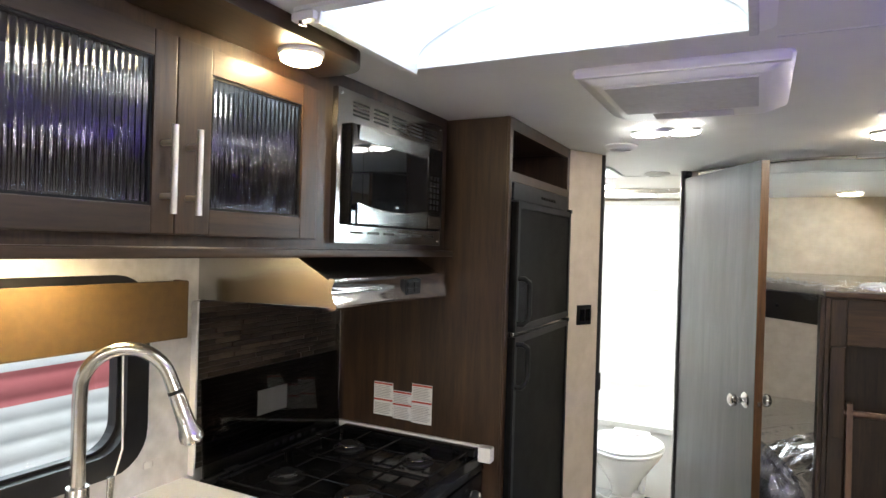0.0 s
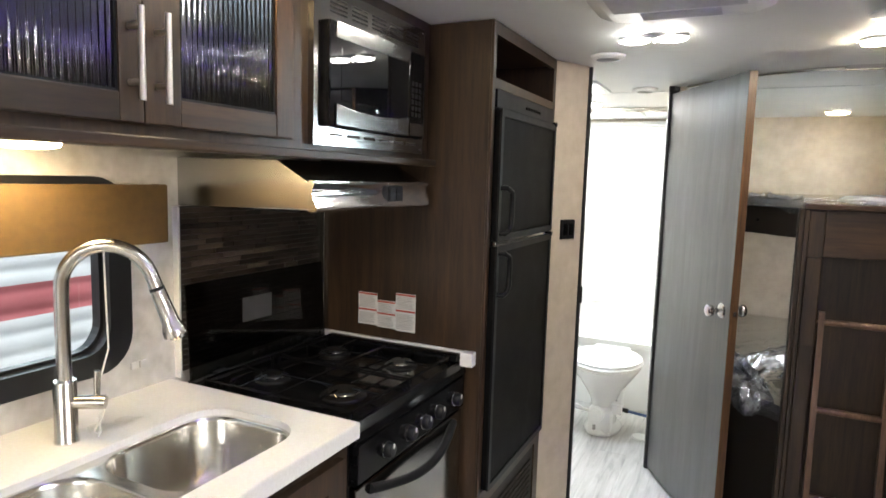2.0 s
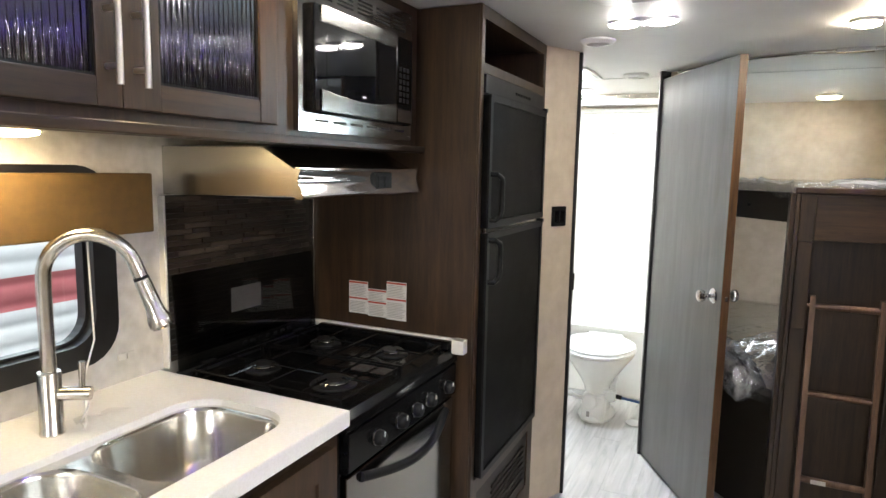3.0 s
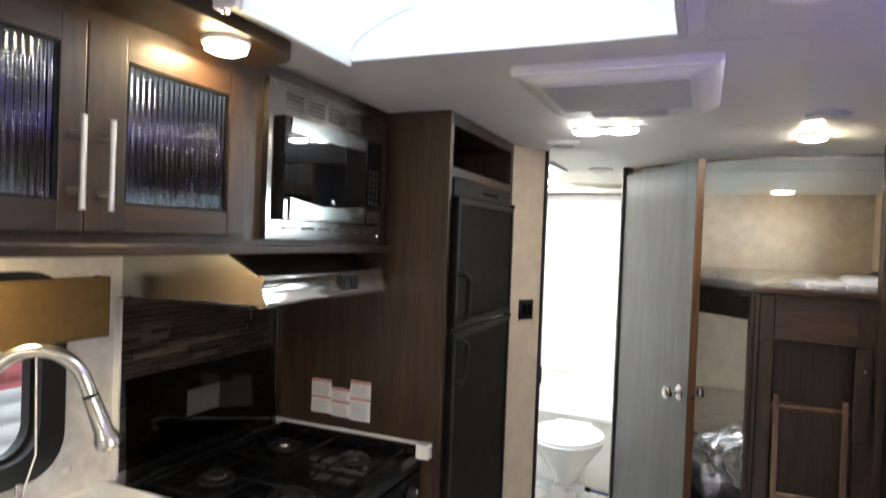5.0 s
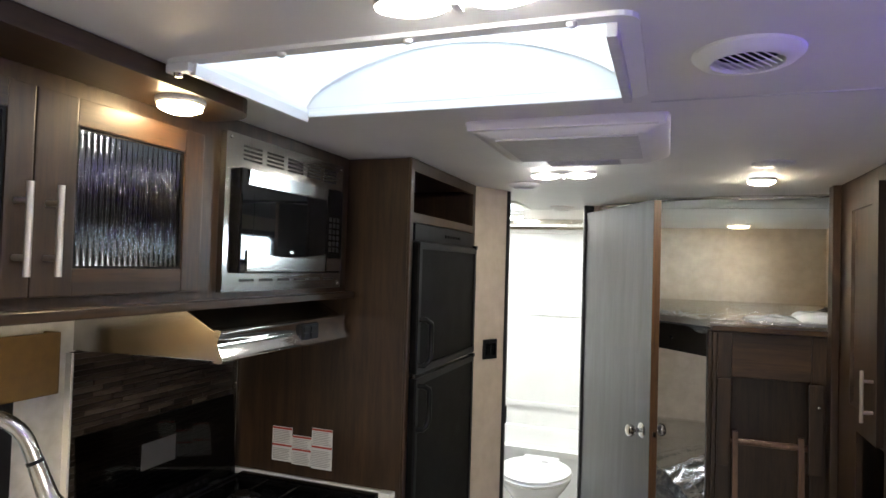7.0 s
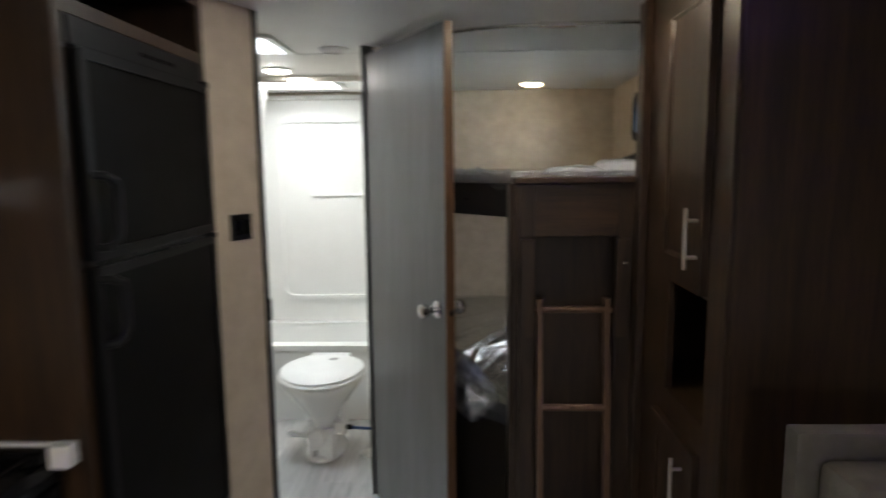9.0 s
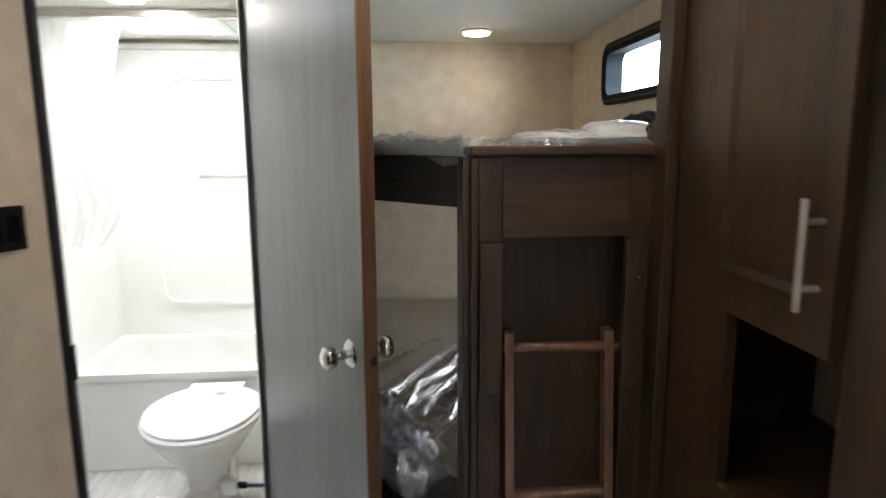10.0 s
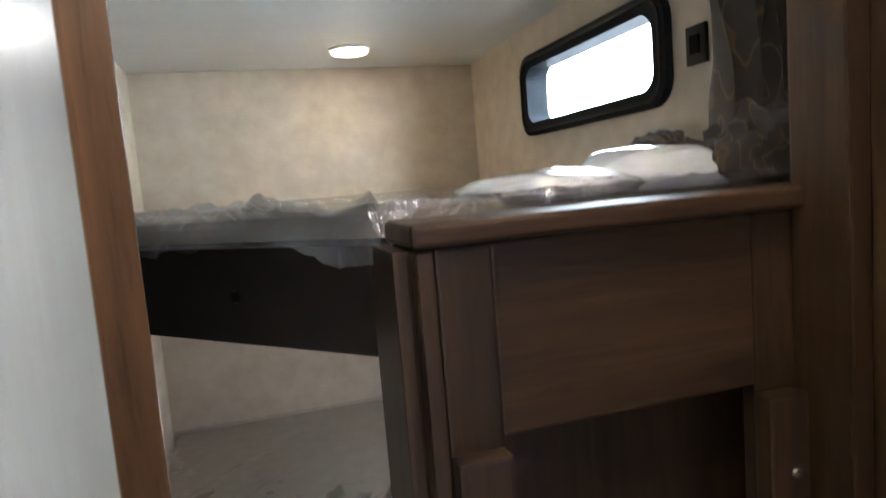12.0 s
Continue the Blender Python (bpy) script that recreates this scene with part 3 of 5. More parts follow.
# rolled front: a hollow cove between two rounded lips
roll = [(-1.0095, 1.398), (-0.994, 1.398), (-0.987, 1.400), (-0.9845, 1.404), (-0.9855, 1.408), (-0.9885, 1.414), (-0.9915, 1.420), (-0.9945, 1.426), (-0.9975, 1.432), (-1.0000, 1.439), (-1.0005, 1.447), (-0.9990, 1.455), (-0.9955, 1.462), (-0.9925, 1.467), (-0.9930, 1.472), (-0.998, 1.4745), (-1.0095, 1.4745)]
part("cheek", prism(roll, "y", 1.5695, 1.5709), "hood_steel", hood)
part("front_band", prism(roll, "y", 1.571, 2.161), "bright_steel", hood, "polished rolled steel front band", smooth=True)
sw = part("switch_plate", box(-1.002, -0.990, 1.905, 1.992, 1.417, 1.461, 0.001), "black", hood, "black rocker switch plate")
for k in range(2):
    for j in range(2):
        part("rocker", box(-0.990, -0.987, 1.913 + 0.038 * k, 1.943 + 0.038 * k, 1.421 + 0.018 * j, 1.436 + 0.018 * j, 0.001), "black", sw)
part("filter", box(-1.38, -1.06, 1.60, 2.13, 1.3935, 1.399, 0.001), "black", hood)

# ---- counter, sink, faucet ----
ZC = 0.92
counter = thing("countertop", (-1.14, 0.6, 0.88), "cream speckled laminate countertop with a square edge", "countertop")


def bowl_outline(y0, y1, n=8):
    return round_rect(-1.205, -0.925, y0, y1, 0.085, n)


def worktop():
    """Top board with two rounded openings for the bowls."""
    bm = bmesh.new()
    outer = [(XW, -0.9), (-0.837, -0.9), (-0.837, 1.538), (XW, 1.538)]
    for z in (ZC - 0.038, ZC):
        loops = [[bm.verts.new((x, y, z)) for x, y in outer]] + [[bm.verts.new((x, y, z)) for x, y in round_rect(-1.212, -0.920, 0.730, 1.455, 0.088, 8)]]
        edges = []
        for l in loops:
            edges += [bm.edges.new((l[i], l[(i + 1) % len(l)])) for i in range(len(l))]
        bmesh.ops.triangle_fill(bm, edges=edges, use_beauty=True)
        if z < ZC - 0.01:
            low = loops
        else:
            for a, b in zip(low, loops):
                for i in range(len(a)):
                    j = (i + 1) % len(a)
                    bm.faces.new((a[i], a[j], b[j], b[i]))
    return bm


part("board", worktop(), "counter", counter)
part("edge_band", box(-0.8365, -0.8345, -0.9, 1.538, ZC - 0.038, ZC - 0.001, 0.0008, 1), "counter", counter, "square front edge band")
part("end_band", box(XW, -0.835, 1.5383, 1.540, ZC - 0.038, ZC - 0.001, 0.0008, 1), "counter", counter)
sink = thing("double_sink", (-1.065, 1.09, 0.74), "double-bowl stainless undermount kitchen sink", "sink")
BOWLS = ((0.738, 1.098), (1.122, 1.447))


def sink_deck():
    """Steel plate just under the worktop, with two rounded openings."""
    bm = bmesh.new()
    loops = [round_rect(-1.219, -0.913, 0.723, 1.462, 0.09, 8)] + [bowl_outline(*r) for r in BOWLS]
    edges = []
    for line in loops:
        l = [bm.verts.new((x, y, ZC - 0.0165)) for x, y in line]
        edges += [bm.edges.new((l[i], l[(i + 1) % len(l)])) for i in range(len(l))]
    bmesh.ops.triangle_fill(bm, edges=edges, use_beauty=True)
    return bm


part("deck", sink_deck(), "sink", sink, "satin steel rim and divider")
for y0, y1 in BOWLS:
    rings = []
    for inset, z in ((0.0, ZC - 0.0165), (0.0015, ZC - 0.019), (0.004, ZC - 0.028), (0.014, ZC - 0.135), (0.032, ZC - 0.165), (0.07, ZC - 0.176), (0.11, ZC - 0.178)):
        rings.append([(x, y, z) for x, y in round_rect(-1.205 + inset, -0.925 - inset, y0 + inset, y1 - inset, max(0.02, 0.085 - inset * 0.4), 8)])
    bowl = part("bowl", loft(rings, cap="end"), "sink", sink, "satin steel bowl", smooth=True)
    cx, cy = -1.065, (y0 + y1) / 2
    part("drain", lathe([(0.040, 0), (0.038, 0.002), (0.030, 0.001), (0.028, -0.001), (0.001, -0.001)], 24, pose(cx, cy, ZC - 0.1765)), "chrome", bowl, smooth=True)

fx, fy = -1.305, 1.150
faucet = thing("faucet", (fx, fy, ZC), "brushed nickel gooseneck faucet with pull-down spray head", "faucet")
part("base", lathe([(0.024, 0), (0.024, 0.004), (0.0225, 0.006), (0.0225, 0.128), (0.021, 0.132), (0.001, 0.133)], 24, pose(fx, fy, ZC)), "nickel", faucet, smooth=True)
ux, uy = 0.80, 0.60
arc = [(fx, fy, ZC + 0.12), (fx, fy, ZC + 0.20), (fx, fy, ZC + 0.30)]
for k in range(1, 15):
    a = math.pi * 0.89 * k / 14
    q = 0.088 * (1 - math.cos(a))
    arc.append((fx + ux * q, fy + uy * q, ZC + 0.325 + 0.088 * math.sin(a)))
gx, gy, gz = (v + d for v, d in zip(arc[-1], (ux * 0.012, uy * 0.012, -0.033)))
arc.append((gx, gy, gz))
part("spout", tube(arc, 0.0145, 16), "nickel", faucet, smooth=True)
ex, ez = Vector((ux, uy, 0)) * 0.342, -0.94
tip = [(gx + ex.x * s, gy + ex.y * s, gz + ez * s) for s in (0.0, 0.012, 0.03, 0.075, 0.09, 0.105, 0.112)]
head_part = part("spray_head", tube(tip, [0.0155, 0.0165, 0.0165, 0.0185, 0.024, 0.024, 0.018], 18), "nickel", faucet, smooth=True)
part("collar", tube([(gx - ex.x * 0.004, gy - ex.y * 0.004, gz - ez * 0.004), (gx + ex.x * 0.003, gy + ex.y * 0.003, gz + ez * 0.003)], 0.0158, 18), "black", head_part, "dark seam above the spray head", smooth=True)
part("button", tube([(gx + ux * 0.022, gy + uy * 0.022, gz - 0.035), (gx + ux * 0.031, gy + uy * 0.031, gz - 0.072)], 0.006, 10), "black", head_part, smooth=True)
part("lever_hub", tube([(fx, fy, ZC + 0.085), (fx + 0.062, fy + 0.046, ZC + 0.082)], 0.0145, 16), "nickel", faucet, smooth=True)
part("lever", tube([(fx + 0.048, fy + 0.036, ZC + 0.085), (fx + 0.050, fy + 0.038, ZC + 0.15)], [0.006, 0.0075], 12), "nickel", faucet, smooth=True)


def paper(u, v):
    """A folded leaflet whose front edge curls up a little."""
    x = -1.300 + 0.025 * u - (0.036 + 0.004 * u) * v
    y = 1.198 + 0.120 * u + (0.016 - 0.034 * u) * v
    return (x, y, ZC + 0.001 + 0.009 * math.sin(math.pi * min(1.0, u * 1.15)) * (1 - v) ** 2 + 0.002 * math.sin(9 * u))


solid("paper_tag", sheet(14, 6, paper), "label_paper", "white paper leaflet curling on the countertop behind the faucet", "leaflet", smooth=True)
solid("crumpled_tie", tube([(-1.245, 1.196, ZC + 0.075), (-1.262, 1.200, ZC + 0.045), (-1.285, 1.198, ZC + 0.012), (-1.292, 1.205, ZC + 0.004), (-1.280, 1.210, ZC + 0.004), (-1.278, 1.200, ZC + 0.005)], 0.0022, 8), "trimwhite", "thin white looped cord hanging from the faucet lever", "cord", smooth=True)

# ---- kitchen window, valance, cord ----
win = thing("window_1", (XW, 0.97, 1.0), "black-framed kitchen window with rounded corners", "window", kind="structure")
part("window_frame", ring_prism(round_rect(0.52, 1.412, 0.992, 1.47, 0.095), round_rect(0.575, 1.352, 1.045, 1.42, 0.07), "x", XW - 0.052, XW + 0.016), "rubber", win, "black frame")
part("inner_bead", ring_prism(round_rect(0.560, 1.370, 1.03, 1.435, 0.078), round_rect(0.583, 1.344, 1.053, 1.412, 0.066), "x", XW - 0.034, XW - 0.012), "rubber", win)
part("pane", sheet(1, 1, lambda u, v: (XW - 0.024, 0.57 + 0.79 * u, 1.04 + 0.385 * v)), "glass", win).visible_shadow = False
val = thing("window_valance", (-1.43, 0.98, 1.30), "gold-brown fabric box valance over the kitchen window", "valance")
part("front", box(-1.419, -1.405, 0.44, 1.502, 1.303, 1.452, 0.005), "fabric", val)
part("end", box(XW, -1.419, 1.488, 1.502, 1.303, 1.452, 0.004), "fabric", val)
part("end", box(XW, -1.419, 0.44, 0.454, 1.303, 1.452, 0.004), "fabric", val)
solid("blind_cord", tube([(-1.425, 1.332, 1.31), (-1.424, 1.334, 1.15), (-1.415, 1.330, 1.06), (-1.36, 1.26, 0.99), (-1.27, 1.20, 0.93), (-1.262, 1.19, 0.922)], 0.0022, 8), "trimwhite", "thin white blind cord hanging before the window", "cord", smooth=True)
out1 = thing("wall_outlet", (XW, 1.437, 0.985), "pale flush wall clip beside the window", "wall plate")
for dy in (-0.013, 0.013):
    part("tab", box(XW, XW + 0.004, 1.437 + dy - 0.010, 1.437 + dy + 0.010, 0.978, 0.996, 0.0015), "kitchen_wall", out1)

# ---- base cabinet ----
base = thing("base_cabinet", (-1.14, 0.6, 0), "dark walnut base cabinet under the sink", "cabinet")
part("body", slab("x", -0.885, -0.867, [-0.9, 1.535], [0.09, 0.88], [(0.20, 1.45, 0.2, 0.8)]), "wood_y", base)
part("side_panel", box(XW, -0.868, 1.52, 1.536, 0.0, 0.88, 0), "wood_v", base)
part("plinth", box(-0.93, -0.915, -0.9, 1.535, 0.0, 0.09, 0), "dark", base)
for y0, y1 in ((0.30, 0.895), (0.905, 1.498)):
    bd = part("door", slab("x", -0.867, -0.848, [y0, y1], [0.13, 0.845], [(y0 + 0.06, y1 - 0.06, 0.19, 0.785)]), "wood_v", base)
    part("door_panel", box(-0.866, -0.857, y0 + 0.055, y1 - 0.055, 0.185, 0.79, 0.002), "wood_v", bd)
bar_pull(bd, -0.822, 0.955, 0.66, 0.81, -0.848)

# ---- stove ----
stove = thing("gas_stove", (-1.12, 1.865, 0), "black gas stove with stainless oven door and five knobs", "stove")
ZT = 0.902
part("cooktop", prism([(-1.395, 0.86), (-1.395, ZT), (-0.905, ZT), (-0.872, ZT - 0.006), (-0.852, ZT - 0.022), (-0.846, ZT - 0.040), (-0.852, ZT - 0.05), (-0.87, 0.85)], "y", 1.546, 2.183, 0.003), "enamel", stove, "glossy black cooktop", smooth=True)
part("body", box(-1.40, -0.880, 1.560, 2.180, 0.10, 0.858, 0.004), "black", stove)
kp = part("knob_panel", prism([(-0.88, 0.742), (-0.862, 0.742), (-0.852, 0.750), (-0.850, 0.850), (-0.88, 0.850)], "y", 1.560, 2.182, 0.003), "enamel", stove)
for y in (1.690, 1.810, 1.900, 1.988, 2.112):
    kb = part("knob", lathe([(0.019, 0), (0.021, 0.003), (0.0195, 0.016), (0.016, 0.021), (0.001, 0.022)], 20, pose(-0.8505, y, 0.792, 0, 90, 0)), "black", kp, "black control knob", smooth=True)
    part("bezel", lathe([(0.0222, 0), (0.0222, 0.002), (0.0212, 0.0025), (0.0211, 0)], 20, pose(-0.8508, y, 0.792, 0, 90, 0)), "chrome", kb, smooth=True)
    part("pointer", box(-0.8292, -0.8272, y - 0.002, y + 0.002, 0.797, 0.810, 0.0005, 1), "trimwhite", kb)
od = part("oven_door", box(-0.880, -0.858, 1.562, 2.180, 0.26, 0.737, 0.006), "steel", stove, "brushed stainless oven door")
hp = [(-0.857 + 0.042 * math.sin(math.pi * k / 16), 1.625 + 0.49 * k / 16, 0.712 - 0.030 * math.sin(math.pi * k / 16)) for k in range(17)]
part("handle", tube(hp, 0.013, 12), "black", od, "curved black handle", smooth=True)
part("drawer", box(-0.880, -0.860, 1.562, 2.180, 0.11, 0.25, 0.005), "black", stove)
for bx, by, r in ((-1.25, 1.72, 0.034), (-1.25, 2.02, 0.034), (-1.00, 1.71, 0.042), (-1.00, 2.02, 0.034)):
    bu = part("burner", lathe([(r * 1.5, 0), (r * 1.45, 0.005), (r, 0.007), (r, 0.014), (r * 0.9, 0.018), (0.001, 0.019)], 24, pose(bx, by, ZT - 0.0005)), "iron", stove, "black cast burner", smooth=True)
    part("ring", lathe([(r * 1.02, 0.008), (r * 1.06, 0.0105), (r * 1.02, 0.013)], 24, pose(bx, by, ZT)), "steel", bu, smooth=True)
for y0, y1 in ((1.575, 1.856), (1.868, 2.142)):
    z0, z1 = ZT + 0.015, ZT + 0.022
    gr = part("grate", boxes([(-1.37, -1.363, y0, y1, z0, z1), (-0.889, -0.882, y0, y1, z0, z1), (-1.37, -0.882, y0, y0 + 0.007, z0, z1), (-1.37, -0.882, y1 - 0.007, y1, z0, z1),
                              (-1.128, -1.121, y0, y1, z0, z1)], 0.0025, 1), "enamel", stove, "black enamelled pan grate")
    ym = (y0 + y1) / 2
    for bx in (-1.245, -1.005):
        for a, b in (((-0.115, 0), (-0.030, 0)), ((0.115, 0), (0.030, 0)), ((0, -0.135), (0, -0.030)), ((0, 0.135), (0, 0.030))):
            part("finger", tube([(bx + a[0], ym + a[1], z0 + 0.005), (bx + b[0], ym + b[1], z0 + 0.005)], 0.0036, 8), "enamel", gr, smooth=True)
    for bx in (-1.362, -0.89):
        for y in (y0 + 0.008, y1 - 0.008):
            part("foot", box(bx - 0.006, bx + 0.006, y - 0.006, y + 0.006, ZT - 0.0005, z0 + 0.002, 0.002, 1), "enamel", gr)
lid = part("glass_lid", prism([(-1.405, 0.906), (-1.397, 0.906), (-1.416, 1.180), (-1.422, 1.180)], "y", 1.562, 2.166, 0.002), "smoked", stove, "raised smoked black glass splash lid")
# pale patch in the glass: the warning labels' mirror image as a solid
part("label_reflection", box(-1.4127, -1.4117, 1.772, 1.900, 1.036, 1.110, 0), "label_paper", lid, "plain grey patch standing in for the warning labels' reflection")
for k in range(7):
    part("vent_slot", box(-1.3985, -1.3965, 1.80 + 0.035 * k, 1.818 + 0.035 * k, 0.930, 0.940, 0), "black", lid)
for y in (1.66, 2.06):
    part("hinge", box(-1.412, -1.376, y - 0.022, y + 0.022, ZT - 0.001, 0.922, 0.004), "black", lid)
part("side_rail", prism([(2.148, ZT - 0.002), (2.152, 0.919), (2.158, 0.923), (2.1825, 0.923), (2.1825, ZT - 0.002)], "x", -1.378, -0.868, 0.002), "enamel", stove, "raised black side rail")
part("rear_rail", box(-1.412, -1.380, 1.56, 2.166, ZT - 0.003, 0.914, 0.003), "black", stove)
solid("counter_end_trim", boxes([(-1.43, -0.824, 2.184, 2.1985, 0.908, 0.928)], 0.003), "trimwhite", "white laminate edge strip beside the stove", "trim", kind="structure")
solid("counter_end_cap", box(-0.862, -0.820, 2.164, 2.1988, 0.884, 0.930, 0.003), "trimwhite", "white end cap of the counter edge strip", "trim", kind="structure")


# ---- labels on the wood panel ----
def warning_label(y, x0, x1, z0, z1, bands):
    lb = solid("warning_label", box(x0, x1, y - 0.0012, y - 0.0002, z0, z1, 0), "label_paper", "white warning label with red bands on the walnut panel", "label", "warning labels")
    for z in bands:
        part("red_band", box(x0 + 0.001, x1 - 0.001, y - 0.0018, y - 0.0012, z - 0.006, z, 0), "label_red", lb, local=True)
    z = z1 - 0.012
    while z > z0 + 0.006:
        if all(abs(z - q + 0.003) > 0.007 for q in bands):
            part("text_line", box(x0 + 0.004, x1 - 0.004 - 0.012 * random.random(), y - 0.0017, y - 0.0012, z - 0.0022, z, 0), "label_grey", lb, local=True)
        z -= 0.0055
    return lb


warning_label(2.2, -1.277, -1.200, 0.968, 1.082, (1.080, 1.024))
warning_label(2.2, -1.199, -1.126, 0.964, 1.060, (1.058, 1.016))
warning_label(2.2, -1.125, -1.048, 0.960, 1.092, (1.090, 1.034))

# ---- fridge cabinet and fridge ----
fc = thing("fridge_cabinet", (-1.12, 2.55, 0), "tall dark walnut cabinet around the fridge", "cabinet")
part("side_panel", box(XW, -0.801, 2.200, 2.216, 0, 1.976, 0.002), "wood_v", fc)
part("side_panel", box(XW, -0.801, 2.884, 2.900, 0, 1.976, 0), "wood_v", fc)
part("face_frame", slab("x", -0.818, -0.800, [2.2005, 2.903], [0, 1.977], [(2.232, 2.868, 1.806, 1.938), (2.232, 2.868, 0.43, 1.776), (2.262, 2.838, 0.13, 0.375)]), "wood_v", fc)
part("corner_bead", box(-0.806, -0.796, 2.196, 2.206, 0, 1.976, 0.004, 3), "wood_v", fc)
part("shelf", box(XW, -0.819, 2.217, 2.883, 1.785, 1.803, 0), "wood_y", fc)
part("top", box(XW, -0.819, 2.217, 2.883, 1.95, 1.97, 0), "wood_y", fc)
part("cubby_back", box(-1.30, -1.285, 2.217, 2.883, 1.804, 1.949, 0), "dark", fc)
# a cubby's dark inside, drawn as a near-black panel with added slats
lp = part("shaded_cubby_panel", box(-0.822, -0.806, 2.255, 2.845, 0.125, 0.38, 0.003), "dark", fc, "dark panel standing in for a shaded open cubby")
for k in range(7):
    part("slat", box(-0.808, -0.800, 2.42, 2.80, 0.17 + 0.024 * k, 0.181 + 0.024 * k, 0.002, 1), "dark", lp)
fr = thing("fridge", (-1.10, 2.55, 0.43), "black two-door fridge built into walnut cabinet", "fridge")
part("body", box(-1.40, -0.83, 2.236, 2.864, 0.434, 1.772, 0.003), "black", fr)
tp = part("control_strip", box(-0.83, -0.794, 2.236, 2.864, 1.716, 1.773, 0.004), "black", fr)
for k in range(6):
    part("button", box(-0.7945, -0.7915, 2.52 + 0.03 * k, 2.538 + 0.03 * k, 1.738, 1.748, 0.001, 1), "fridge", tp)


def fridge_door(z0, z1, h0, h1):
    d = part("door", box(-0.829, -0.782, 2.242, 2.860, z0, z1, 0.004), "fridge", fr, "black textured panel door")
    part("door_rim", ring_prism(round_rect(2.240, 2.862, z0 - 0.002, z1 + 0.002, 0.006, 3), round_rect(2.262, 2.840, z0 + 0.020, z1 - 0.020, 0.004, 3), "x", -0.784, -0.777), "black", d, "black door rim")
    pts = [(-0.780, 2.258, h1), (-0.758, 2.262, h1), (-0.750, 2.285, h1 - 0.012), (-0.750, 2.290, h1 - 0.03), (-0.750, 2.290, h0 + 0.03), (-0.754, 2.280, h0 + 0.008), (-0.760, 2.262, h0), (-0.780, 2.258, h0)]
    part("handle", tube(pts, 0.009, 10), "black", d, "black bow handle", smooth=True)
    part("hinge_cap", box(-0.79, -0.772, 2.842, 2.862, z1 - 0.004, z1 + 0.012, 0.002), "black", d)


fridge_door(1.290, 1.710, 1.315, 1.462)
fridge_door(0.440, 1.272, 1.112, 1.250)
part("door_gap_strip", box(-0.80, -0.786, 2.245, 2.858, 1.2745, 1.2885, 0.002), "steel", fr)

# ---- light switch ----
ls = thing("light_switch", (-0.751, 3.000, 1.285), "black double light switch on the tan wall", "light switch", turn=62.8)
part("plate", box(-0.042, 0.042, -0.009, 0.0, -0.042, 0.042, 0.003), "black", ls, local=True)
for k in (-1, 1):
    part("rocker", box(k * 0.017 - 0.012, k * 0.017 + 0.012, -0.014, -0.008, -0.024, 0.024, 0.003), "enamel", ls, local=True)

# ---- bathroom door, open ----
bd_len = 0.705
door = thing("bathroom_door", (-0.436, 3.672, 0.0), "dark walnut bathroom door standing open", "door", turn=-60.7)
leaf = part("leaf", box(0.004, bd_len, 0.0, 0.032, 0.012, 1.930, 0.002), "door", door, local=True)
part("edge_band", box(bd_len + 0.0003, bd_len + 0.0035, -0.0005, 0.0325, 0.012, 1.930, 0.001, 1), "edge", leaf, "orange-brown wooden edge", local=True)
part("hinge_seal", box(-0.010, 0.0105, -0.004, 0.034, 0.010, 1.950, 0.002, 1), "rubber", leaf, "black hinge strip", local=True)
kx, kz = bd_len - 0.062, 0.985
for s, y in ((-1, 0.0), (1, 0.032)):
    rot = 90 if s < 0 else -90
    kn = part("knob", lathe([(0.011, 0.0), (0.010, 0.028), (0.012, 0.034), (0.022, 0.042), (0.026, 0.052), (0.024, 0.062), (0.015, 0.068), (0.001, 0.069)], 24, pose(kx, y, kz, rot)), "chrome", leaf, "polished round door knob", smooth=True, local=True)
    part("rose", lathe([(0.031, 0.0), (0.031, 0.003), (0.024, 0.009), (0.011, 0.010)], 28, pose(kx, y, kz, rot)), "chrome", kn, smooth=True, local=True)
part("latch", box(bd_len + 0.003, bd_len + 0.010, 0.009, 0.023, kz - 0.010, kz + 0.010, 0.002), "chrome", leaf, local=True)

# ---- bunks ----
MX0, MX1, MY1 = -0.368, 0.938, 5.098


def diag(x):
    """The slanted front of both bunks."""
    return 3.205 + max(0.0, 0.135 - x) * 1.135


def bunk_plan(inset=0.0):
    return [(0.137 + 0.0, 3.208 + inset), (MX1, 3.208 + inset), (MX1, MY1), (MX0, MY1), (MX0, diag(MX0) + inset)]


bunk = thing("bunk_bed", (0.3, 4.1, 0), "walnut-fronted double bunk with a slanted corner", "bunk bed")
part("upper_deck", prism(bunk_plan(0.016), "z", 1.296, 1.405), "dark", bunk)
part("lower_base", prism(bunk_plan(0.016), "z", 0.0, 0.555), "dark", bunk)


def slant_board(z0, z1, material):
    return prism([(0.137, 3.206), (MX0 + 0.002, diag(MX0)), (MX0 + 0.002, diag(MX0) + 0.0155), (0.137, 3.2225)], "z", z0, z1)


part("upper_fascia", slant_board(1.292, 1.408, "dark"), "dark", bunk, "near-black slanted fascia board")
part("lower_fascia", slant_board(0.0, 0.556, "dark"), "dark", bunk, "near-black slanted lower board")
for t_ in (0.30, 0.62):
    bx = 0.137 + (MX0 - 0.137) * t_
    part("bolt", lathe([(0.008, 0), (0.007, 0.004), (0.001, 0.005)], 12, pose(bx, diag(bx) - 0.0005, 1.35, 90, 0, -48)), "black", bunk, smooth=True)
part("end_board", box(0.141, 0.640, 3.180, 3.198, 0, 1.410, 0.002), "bunk_v", bunk, "dark recessed end board")
